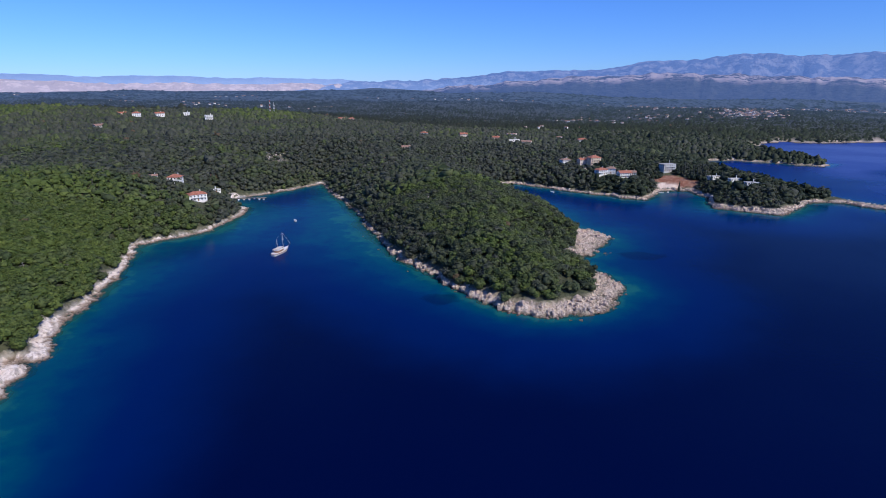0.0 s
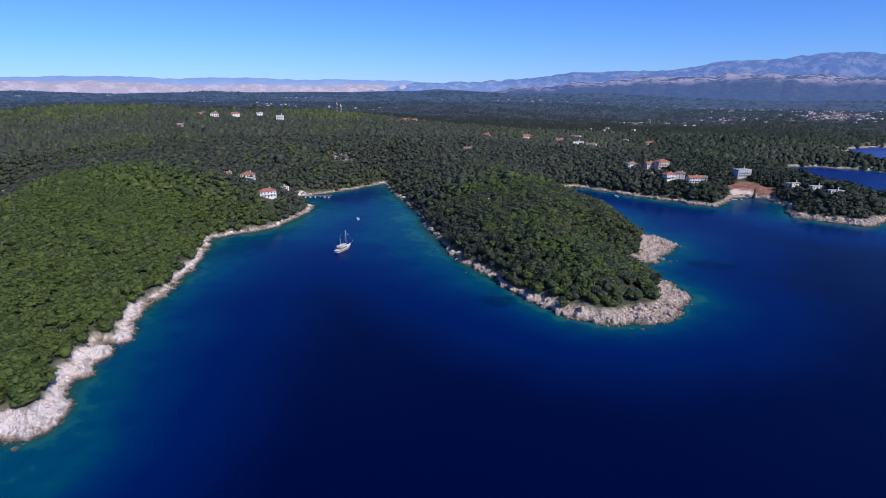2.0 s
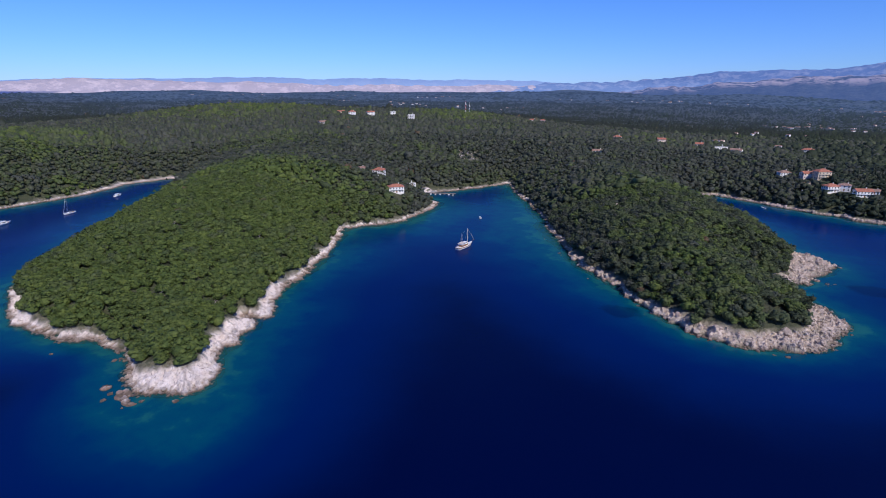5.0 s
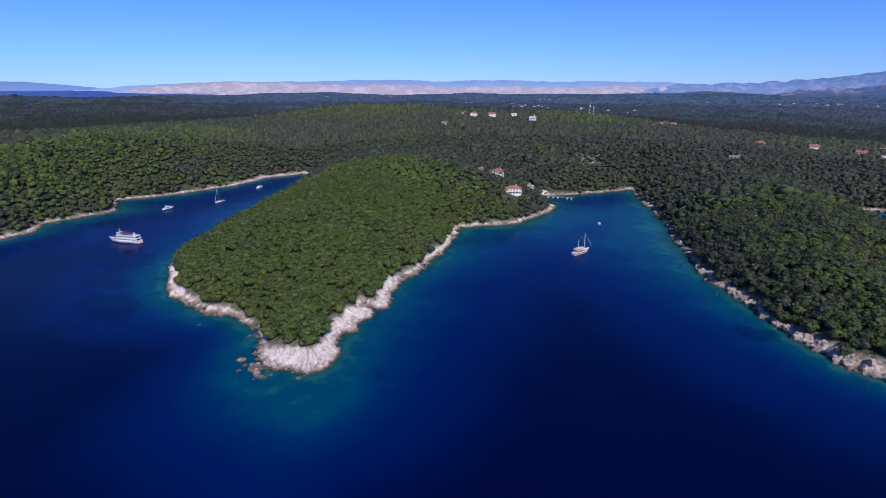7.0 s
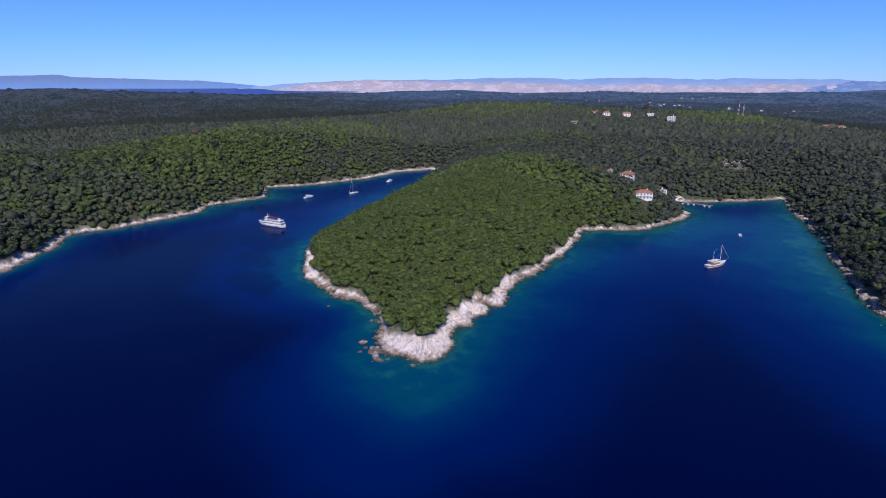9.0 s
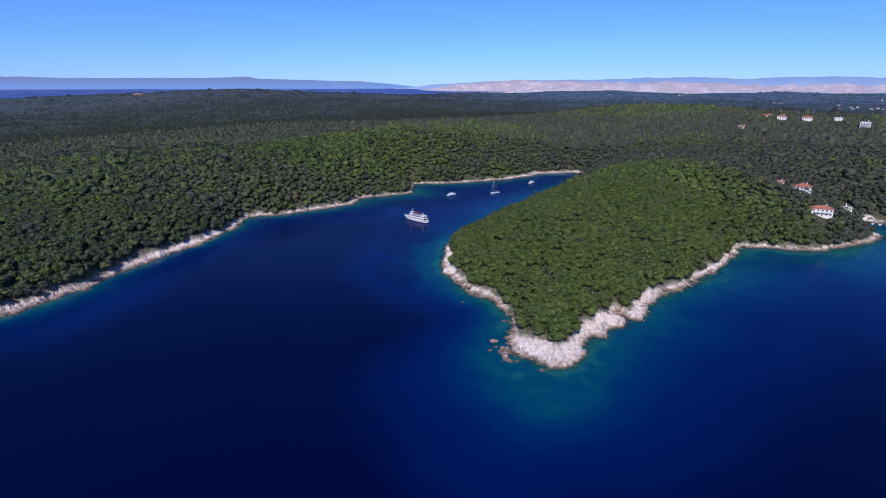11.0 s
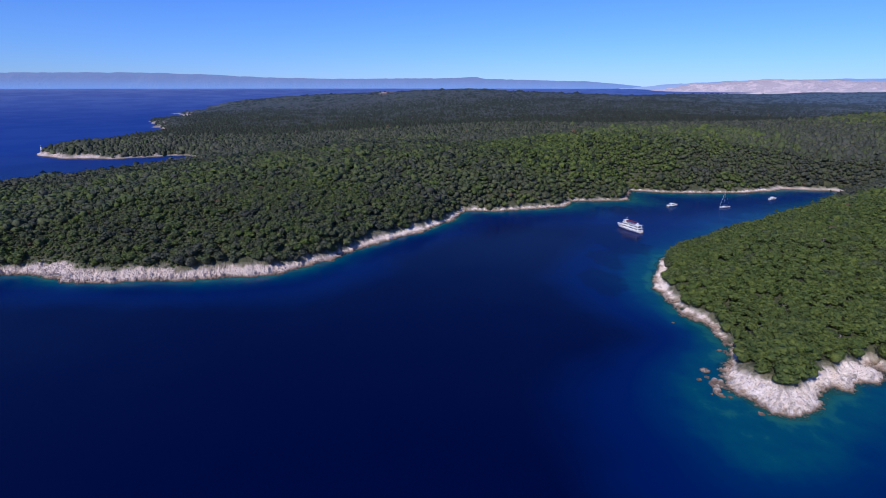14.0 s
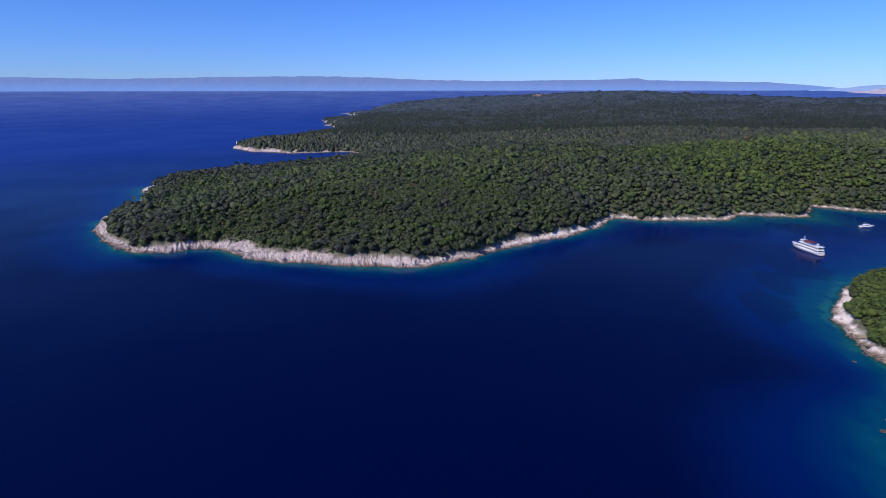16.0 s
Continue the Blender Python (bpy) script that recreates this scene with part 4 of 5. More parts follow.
def gulet(m):
    """A two-masted wooden motor sailer, bow towards +y."""
    t = thing("motor_sailer", "white and varnished two-masted wooden motor sailer lying at anchor", "ship", m)
    h = part("hull", loft(hull_rings(23, 6.4, 1.6, 2.1, 1.5)), WHITE, t, smooth=False)
    part("rubbing_strake", loft(hull_rings(23.05, 6.4, 1.6, 2.1, 1.5, 0.78, 0.95, grow=0.05)), VARNISH, h, "brown varnished strake")
    part("boot_stripe", loft(hull_rings(23.02, 6.4, 1.6, 2.1, 1.5, 0.40, 0.47, grow=0.03)), NAVY, h)
    part("deck", loft(hull_rings(22.6, 6.0, 1.6, 2.1, 1.5, 0.93, 0.985)), TEAK, t, "bare teak deck")
    c = part("deckhouse", box(0, -2.2, 2.0, 3.9, 9.5, 2.1, bevel=0.12), HONEY, t, "varnished honey-coloured deckhouse")
    for side in (1, -1):
        for k in range(6):
            part("window", box(side * 1.955, -6.0 + k * 1.5, 2.85, 0.06, 0.85, 0.65), DARK_GLASS, c)
    part("deckhouse_roof", box(0, -2.2, 4.1, 4.5, 10.4, 0.16, bevel=0.05), WHITE, t)
    w = part("wheelhouse", box(0, 0.2, 4.26, 2.9, 2.6, 1.7, bevel=0.1), WHITE, t)
    part("window", box(0, 1.51, 4.9, 2.3, 0.05, 0.7), DARK_GLASS, w)
    for side in (1, -1):
        part("window", box(side * 1.46, 0.2, 4.9, 0.05, 1.8, 0.7), DARK_GLASS, w)
    a = part("awning", loft([[(x, y, 5.7 + 0.25 * math.cos(x / 2.4 * 1.5)) for x in (-2.4, -1.2, 0, 1.2, 2.4)] + [(x, y, 5.62 + 0.25 * math.cos(x / 2.4 * 1.5)) for x in (2.4, 1.2, 0, -1.2, -2.4)] for y in (-9.0, -6.5, -4.0, -1.3)]), CREAM, t, "cream canvas awning")
    for x in (-2.2, 2.2):
        for y in (-8.8, -5.0, -1.5):
            part("awning_pole", rod((x, y, 2.6), (x, y, 5.75), 0.04, sides=5), STEEL, a)
    for y, tall in ((4.6, 18.5), (-4.4, 14.5)):
        k = part("mast", rod((0, y, 2.2), (0, y - 0.3, tall), 0.20, 0.10, 10), CREAM, t, "pale wooden mast")
        part("spreader", rod((-1.3, y - 0.2, tall * 0.62), (1.3, y - 0.2, tall * 0.62), 0.05, sides=6), CREAM, k)
        part("boom", rod((0, y - 0.2, 5.2), (0, y - 6.4, 5.6), 0.12, 0.09, 8), VARNISH, k)
        part("furled_sail", rod((0, y - 0.5, 5.42), (0, y - 6.2, 5.8), 0.24, 0.16, 8), CREAM, k, "rolled cream sail")
        for side in (1, -1):
            part("shroud", rod((side * 2.9, y - 0.8, 2.6), (0, y - 0.25, tall * 0.95), 0.03, sides=4), STEEL, k)
    part("bowsprit", rod((0, 11.0, 3.6), (0, 16.0, 4.7), 0.16, 0.09, 8), VARNISH, t)
    part("forestay", rod((0, 15.8, 4.7), (0, 4.4, 18.0), 0.07, sides=5), CREAM, t, "rolled headsail on the stay")
    part("triatic_stay", rod((0, 4.3, 18.2), (0, -4.7, 14.2), 0.03, sides=4), STEEL, t)
    rail(-10.5, 7.5, 2.75, 2.5, 2.35, 2.75, 0.8, 9, t)
    d = part("dinghy", loft(hull_rings(3.4, 1.5, 0.25, 0.45, 0.15)), GREY, t, "grey inflatable dinghy on stern davits")
    d.matrix_basis = pose(0, -12.3, 2.0, 0, 0, 90)
    return t


def cruiser(m):
    """A small passenger ship of three decks, bow towards +y."""
    t = thing("passenger_ship", "white three-deck passenger ship with a maroon sun-deck awning", "ship", m)
    h = part("hull", loft(hull_rings(34, 7.6, 1.6, 2.6, 1.9)), WHITE, t)
    part("boot_stripe", loft(hull_rings(34.03, 7.6, 1.6, 2.6, 1.9, 0.37, 0.42, grow=0.03)), NAVY, h)
    for side in (1, -1):
        for k in range(12):
            part("porthole", rod((side * 3.74, -12.5 + k * 1.9, 1.45), (side * 3.86, -12.5 + k * 1.9, 1.45), 0.28, sides=10), DARK_GLASS, h)
    part("deck", loft(hull_rings(33.4, 7.2, 1.6, 2.6, 1.9, 0.94, 0.985)), TEAK, t)
    for level, (y, long, wide, z) in enumerate(((-2.8, 24.5, 6.6, 2.5), (-3.6, 21.5, 6.2, 5.0))):
        d = part("deckhouse", box(0, y, z, wide, long, 2.3, bevel=0.15), WHITE, t)
        n = int(long / 1.75)
        for side in (1, -1):
            for k in range(n):
                part("window", box(side * (wide / 2 + 0.01), y - long / 2 + 1.2 + k * 1.75, z + 0.8, 0.06, 1.15, 0.95), DARK_GLASS, d)
        part("window", box(0, y + long / 2 + 0.01, z + 0.9, wide * 0.75, 0.06, 0.9), DARK_GLASS, d)
        part("window", box(0, y - long / 2 - 0.01, z + 0.5, wide * 0.6, 0.06, 1.6), DARK_GLASS, d)
        part("deck_edge", box(0, y - 0.4, z + 2.3, 7.3, long + 1.8, 0.16, bevel=0.05), WHITE, t)
    b = part("bridge", box(0, 5.2, 7.46, 5.0, 3.4, 2.1, bevel=0.15), WHITE, t)
    part("window", box(0, 6.92, 8.2, 4.2, 0.06, 0.8), DARK_GLASS, b)
    for side in (1, -1):
        part("window", box(side * 2.51, 5.3, 8.2, 0.06, 2.4, 0.8), DARK_GLASS, b)
    part("bridge_roof", box(0, 5.1, 9.56, 5.6, 4.2, 0.14, bevel=0.05), WHITE, b)
    a = part("awning", loft([[(x, y, 9.75 + 0.2 * math.cos(x / 3 * 1.5)) for x in (-3, -1.5, 0, 1.5, 3)] + [(x, y, 9.66 + 0.2 * math.cos(x / 3 * 1.5)) for x in (3, 1.5, 0, -1.5, -3)] for y in (-8.5, -5, -1.5, 3.2)]), MAROON, t, "dark maroon canvas awning")
    for x in (-2.8, 2.8):
        for y in (-8.3, -4.5, -0.6, 3.0):
            part("awning_pole", rod((x, y, 7.4), (x, y, 9.75), 0.06, sides=5), WHITE, a)
    f = part("funnel", loft([[(0.9 * math.cos(q) * s, -10.6 + 1.1 * math.sin(q) * s - 0.25 * (z - 7.4), z) for q in [k * 6.2832 / 12 for k in range(12)]] for z, s in ((7.4, 1), (9.2, 0.95), (9.9, 0.8))]), WHITE, t)
    part("funnel_band", loft([[(0.93 * math.cos(q), -10.95 + 1.13 * math.sin(q), z) for q in [k * 6.2832 / 12 for k in range(12)]] for z in (8.6, 9.0)]), MAROON, f)
    k = part("mast", rod((0, 5.0, 9.7), (0, 4.6, 13.6), 0.14, 0.07, 8), WHITE, t)
    part("radar_bar", box(0, 4.8, 11.6, 2.2, 0.25, 0.22, bevel=0.05), WHITE, k)
    part("crosstree", rod((-1.4, 4.7, 12.6), (1.4, 4.7, 12.6), 0.05, sides=5), WHITE, k)
    part("bow_mast", rod((0, 14.0, 3.6), (0, 14.0, 6.6), 0.09, 0.05, 8), WHITE, t)
    part("anchor_winch", box(0, 13.0, 3.3, 1.5, 0.9, 0.6, bevel=0.1), GREY, t)
    rail(9.0, 15.6, 3.1, 0.9, 3.2, 4.3, 0.95, 7, t)
    rail(-14.5, 3.2, 3.4, 3.4, 7.45, 7.45, 0.95, 12, t)
    part("swim_platform", box(0, -17.6, 0.35, 5.6, 1.6, 0.2, bevel=0.06), TEAK, t)
    return t


def sloop(m):
    t = thing("sailing_yacht", "white sailing yacht with bare mast lying at anchor", "sailboat", m)
    part("hull", loft(hull_rings(13, 3.9, 0.7, 1.15, 0.45, stern=0.86)), WHITE, t)
    part("deck", loft(hull_rings(12.8, 3.7, 0.7, 1.15, 0.45, 0.93, 0.985, stern=0.86)), WHITE, t)
    c = part("coachroof", loft([[(-w, y, 1.1), (w, y, 1.1), (w * 0.85, y, 1.1 + h), (-w * 0.85, y, 1.1 + h)] for y, w, h in ((-1.8, 1.15, 0.62), (1.0, 1.1, 0.55), (3.6, 0.55, 0.2))]), WHITE, t)
    for side in (1, -1):
        part("window", box(side * 1.06, -0.3, 1.32, 0.06, 2.4, 0.2), DARK_GLASS, c)
    part("cockpit", box(0, -4.0, 1.12, 2.3, 3.2, 0.12), TEAK, t)
    part("sprayhood", loft([[(1.25 * math.cos(q) * s, y, 1.2 + 1.1 * math.sin(q) * s) for q in [k * math.pi / 8 for k in range(9)]] for y, s in ((-2.3, 1.0), (-1.3, 0.85))]), NAVY, t, "navy blue sprayhood")
    k = part("mast", rod((0, 1.2, 1.5), (0, 1.0, 18.0), 0.11, 0.07, 8), STEEL, t)
    part("spreader", rod((-0.9, 1.1, 7.0), (0.9, 1.1, 7.0), 0.04, sides=5), STEEL, k)
    part("spreader", rod((-0.8, 1.1, 12.0), (0.8, 1.1, 12.0), 0.04, sides=5), STEEL, k)
    b = part("boom", rod((0, 1.1, 2.9), (0, -3.9, 3.0), 0.09, sides=6), STEEL, t)
    part("furled_sail", rod((0, 0.9, 3.1), (0, -3.7, 3.15), 0.2, 0.13, 8), NAVY, b, "sail under a navy cover")
    part("furled_headsail", rod((0, 6.3, 1.7), (0, 1.1, 17.5), 0.10, 0.06, 6), WHITE, t)
    part("backstay", rod((0, -6.2, 1.4), (0, 1.0, 17.9), 0.025, sides=4), STEEL, t)
    for side in (1, -1):
        part("shroud", rod((side * 1.8, 1.0, 1.3), (0, 1.0, 15.5), 0.025, sides=4), STEEL, t)
    rail(-5.8, 5.6, 1.7, 0.5, 1.25, 1.6, 0.6, 7, t)
    return t


def motor_yacht(m, long=12.5):
    t = thing("motor_yacht", "white flybridge motor yacht lying at anchor", "motorboat", m, "yachts at anchor")
    k = long / 12.5
    h = part("hull", loft(hull_rings(long, 4.1 * k, 0.7, 1.35 * k, 0.7, stern=0.92)), WHITE, t)
    part("hull_window", loft(hull_rings(long * 0.985, 4.1 * k, 0.7, 1.35 * k, 0.7, 0.66, 0.76, stern=0.92, grow=0.03)), DARK_GLASS, h)
    part("deck", loft(hull_rings(long * 0.98, 3.9 * k, 0.7, 1.35 * k, 0.7, 0.93, 0.985, stern=0.92)), WHITE, t)
    c = part("cabin", loft([[(-w, y * k, 1.2 * k), (w, y * k, 1.2 * k), (w * 0.86, (y - s) * k, 2.7 * k), (-w * 0.86, (y - s) * k, 2.7 * k)] for y, w, s in ((-3.2, 1.6, 0), (0.6, 1.55, 0.1), (3.4, 1.1, 1.4))]), WHITE, t)
    for side in (1, -1):
        part("side_window", box(side * 1.52, -1.2 * k, 1.75 * k, 0.08, 3.4 * k, 0.55 * k), DARK_GLASS, c)
    part("windscreen", loft([[(-w, y * k, z * k), (w, y * k, z * k), (w, (y + 0.06) * k, (z + 0.03) * k), (-w, (y + 0.06) * k, (z + 0.03) * k)] for y, z, w in ((3.15, 1.55, 0.95), (2.15, 2.55, 0.95))]), DARK_GLASS, c)
    f = part("flybridge", loft([[(-w, y * k, 2.7 * k), (w, y * k, 2.7 * k), (w, y * k, (2.7 + q) * k), (-w, y * k, (2.7 + q) * k)] for y, w, q in ((-4.4, 1.5, 0.14), (-1.0, 1.5, 0.3), (1.4, 1.2, 0.55), (1.9, 0.9, 0.1))]), WHITE, t)
    part("radar_arch", rod((-1.4 * k, -2.4 * k, 2.8 * k), (-1.1 * k, -2.8 * k, 4.2 * k), 0.09, sides=6, bm=rod((1.4 * k, -2.4 * k, 2.8 * k), (1.1 * k, -2.8 * k, 4.2 * k), 0.09, sides=6, bm=rod((-1.1 * k, -2.8 * k, 4.2 * k), (1.1 * k, -2.8 * k, 4.2 * k), 0.09, sides=6))), WHITE, f)
    part("swim_platform", box(0, -long / 2 - 0.45, 0.3, 3.4 * k, 1.0, 0.12, bevel=0.04), TEAK, t)
    rail(-0.5 * k, 5.3 * k, 1.7 * k, 0.6 * k, 1.5 * k, 1.95 * k, 0.55, 6, t)
    return t


def motorboat(m, label="small white open motorboat with an outboard engine", group="small boats", mat=None):
    t = thing("motorboat", label, "boat", m, group)
    part("hull", loft(hull_rings(6, 2.2, 0.3, 0.75, 0.35, stern=0.9)), mat or WHITE, t)
    part("deck", loft(hull_rings(5.7, 1.95, 0.3, 0.75, 0.35, 0.9, 0.96, stern=0.9)), CREAM, t)
    part("console", box(0, -0.2, 0.7, 0.8, 0.6, 0.7, bevel=0.08), WHITE, t)
    part("windscreen", box(0, 0.15, 1.35, 0.8, 0.05, 0.35), DARK_GLASS, t)
    part("bench", box(0, -1.6, 0.7, 1.5, 0.5, 0.3, bevel=0.05), NAVY, t)
    o = part("outboard_engine", box(0, -3.2, 0.55, 0.4, 0.5, 0.7, bevel=0.12), RUBBER, t)
    part("shaft", rod((0, -3.25, 0.6), (0, -3.25, -0.4), 0.09, sides=6), GREY, o)
    return t


def gable(w, d, z, rise_, over, thick=0.22):
    """A gabled roof, ridge along x, with overhanging eaves."""
    a, b = w / 2 + over, d / 2 + over
    drop = rise_ * over / (d / 2)
    sec = [(-b, z - drop), (0, z + rise_), (b, z - drop), (b, z - drop + thick), (0, z + rise_ + thick), (-b, z - drop + thick)]
    return loft([[(x, y, q) for y, q in sec] for x in (-a, a)])


def hip(w, d, z, rise_, over, thick=0.2):
    a, b = w / 2 + over, d / 2 + over
    r = max(a - b, 0.3)
    bm = bmesh.new()
    lo = [bm.verts.new((x, y, z - 0.1)) for x, y in ((-a, -b), (a, -b), (a, b), (-a, b))]
    up = [bm.verts.new((x, y, z - 0.1 + thick)) for x, y in ((-a, -b), (a, -b), (a, b), (-a, b))]
    p, q = bm.verts.new((-r, 0, z + rise_)), bm.verts.new((r, 0, z + rise_))
    bm.faces.new(lo[::-1])
    for i in range(4):
        bm.faces.new((lo[i], lo[(i + 1) % 4], up[(i + 1) % 4], up[i]))
    bm.faces.new((up[0], up[1], q, p))
    bm.faces.new((up[1], up[2], q))
    bm.faces.new((up[2], up[3], p, q))
    bm.faces.new((up[3], up[0], p))
    return bm


def walls(w, d, tall, gable_rise=0.0, foot=2.0):
    """A block of walls that reaches into the slope, with gable ends if asked."""
    bm = box(0, 0, -foot, w, d, tall + foot)
    if gable_rise:
        v = [[bm.verts.new(p) for p in ((x, -d / 2, tall), (x, d / 2, tall), (x, 0, tall + gable_rise))] for x in (-w / 2, w / 2)]
        bm.faces.new(v[0][::-1])
        bm.faces.new(v[1])
        bm.faces.new((v[0][0], v[1][0], v[1][2], v[0][2]))
        bm.faces.new((v[0][1], v[0][2], v[1][2], v[1][1]))
    return bm


def house(m, w, d, storeys, wall_mat, roof_mat, label, roof="gable", balcony=False, group="houses by the sea"):
    """A house with windows in rows on all sides, a door, a roof and a chimney; its front faces -y."""
    t = thing("house", label, "house", m, group)
    tall = 2.9 * storeys
    steep = d * 0.24
    wl = part("wall", walls(w, d, tall, steep if roof == "gable" else 0), wall_mat, t)
    if roof == "flat":
        r = part("roof", box(0, 0, tall, w + 0.5, d + 0.5, 0.28, bevel=0.04), GREY, t)
        part("parapet", box(0, -d / 2 - 0.1, tall + 0.28, w + 0.4, 0.2, 0.5), wall_mat, r)
    else:
        r = part("roof", (gable if roof == "gable" else hip)(w, d, tall, steep if roof == "gable" else steep + 0.3, 0.55), roof_mat, t)
    c = part("chimney", box(w * 0.22, d * 0.15, tall + 0.2, 0.7, 0.7, steep + 0.9, bevel=0.03), wall_mat, r)
    part("chimney_cap", box(w * 0.22, d * 0.15, tall + 1.1 + steep, 0.95, 0.95, 0.12), GREY, c)
    for s in range(storeys):
        for face in range(4):
            long, off = (w, d / 2) if face % 2 == 0 else (d, w / 2)
            n = max(1, int(long / 2.9))
            q = Matrix.Rotation(face * math.pi / 2, 4, "Z")
            for k in range(n):
                if face == 0 and s == 0 and k == n // 2:
                    o = part("door", box(0, 0, 0, 1.1, 0.12, 2.15), VARNISH, t)
                    o.matrix_basis = q @ Matrix.Translation(((k + 0.5 - n / 2) * long / n, -off - 0.01, 0))
                    continue
                o = part("window", box(0, 0, 0, 1.3, 0.10, 1.5), WHITE, t)
                o.matrix_basis = q @ Matrix.Translation(((k + 0.5 - n / 2) * long / n, -off, s * 2.9 + 0.85))
                part("pane", box(0, -0.03, 0.1, 1.1, 0.10, 1.3), DARK_GLASS, o)
                part("sill", box(0, -0.08, -0.1, 1.5, 0.28, 0.1), GREY, o)
    if balcony:
        for s in range(1, storeys):
            b = part("balcony", box(0, -d / 2 - 0.7, s * 2.9 - 0.12, w * 0.8, 1.4, 0.18, bevel=0.03), GREY, t)
            part("balustrade", box(0, -d / 2 - 1.36, s * 2.9 + 0.06, w * 0.8, 0.1, 0.95), wall_mat, b)
    return t


def facing(x, y, turn=0.0, lift=0.0):
    """A pose on the ground whose front looks down to the bay, turned by some degrees."""
    a = math.degrees(math.atan2(-x, y))
    return pose(x, y, ground_at(x, y) + lift, 0, 0, a + 0 + turn)


def heading(x, y, tx, ty, z=0.0):
    """A pose at x, y whose +y points to the place tx, ty."""
    return pose(x, y, z, 0, 0, math.degrees(math.atan2(-(tx - x), ty - y)))

# ---- boats ----
gulet(heading(-183, 352, -179, 384) @ Matrix.Diagonal((0.82, 0.82, 0.8, 1)))
cruiser(heading(-470, 136, -500, 120) @ Matrix.Diagonal((0.84, 0.84, 0.84, 1)))
sloop(heading(-568, 263, -560, 240))
motor_yacht(heading(-573, 211, -578, 225))
motor_yacht(heading(-615, 338, -622, 352), 11.0)
motorboat(heading(-215, 446, -230, 470), "small white cabin boat moored in the bay", "small boats")
for k, (x, y) in enumerate(((-316, 524), (-311, 526), (-306, 528), (-301, 530), (-296, 531), (-291, 531))):
    motorboat(heading(x + 1.5, y - 2, x + 3.5 + (k % 3) * 0.4, y - 7), "small boat moored stern-to at the wooden jetty", "boats at the jetty", (WHITE, CREAM, WHITE, NAVY)[k % 4])
for x, y, a in ((18, 630, 40), (142, 648, 100), (150, 651, 160), (180, 575, 20), (185, 582, 60), (178, 571, 45), (188, 590, 80), (230, 720, 10)):
    if ground_at(x, y) < 0.2:
        motorboat(pose(x, y, 0, 0, 0, a), "small white open boat lying near the beach", "boats off the beach")


# ---- jetties ----
def jetty(m, long, wide, label):
    t = thing("jetty", label, "jetty", m)
    n = int(long / 0.5)
    for k in range(n):
        part("plank", box(0, 0, 0, wide, 0.46, 0.09), WOOD, t).matrix_basis = pose(0, (k + 0.5) * 0.5, 1.0 + 0.012 * math.sin(k * 2.3))
    for side in (1, -1):
        part("beam", box(side * wide * 0.38, long / 2, 0.76, 0.2, long, 0.23), WOOD, t)
        for k in range(int(long / 4) + 1):
            part("pile", rod((side * wide * 0.45, k * 4 + 0.3, -3), (side * wide * 0.45, k * 4 + 0.3, 1.5), 0.14, sides=8), WOOD, t)
    return t


jetty(heading(-322, 526, -287, 536), 34, 2.6, "grey weathered timber jetty with moored boats")
jetty(heading(192, 570, 178, 572), 14, 2.2, "grey timber jetty off the rocky point")
q = thing("quay", "pale concrete quay with a small shed at the bay's end", "quay", heading(-329, 520, -309, 555))
part("quay_wall", box(0, 10, -2, 7, 24, 3.3, bevel=0.1), GREY, q)
part("bollard", rod((2.9, 4, 1.3), (2.9, 4, 1.8), 0.16, 0.2, 10), RUBBER, q)
part("bollard", rod((2.9, 14, 1.3), (2.9, 14, 1.8), 0.16, 0.2, 10), RUBBER, q)

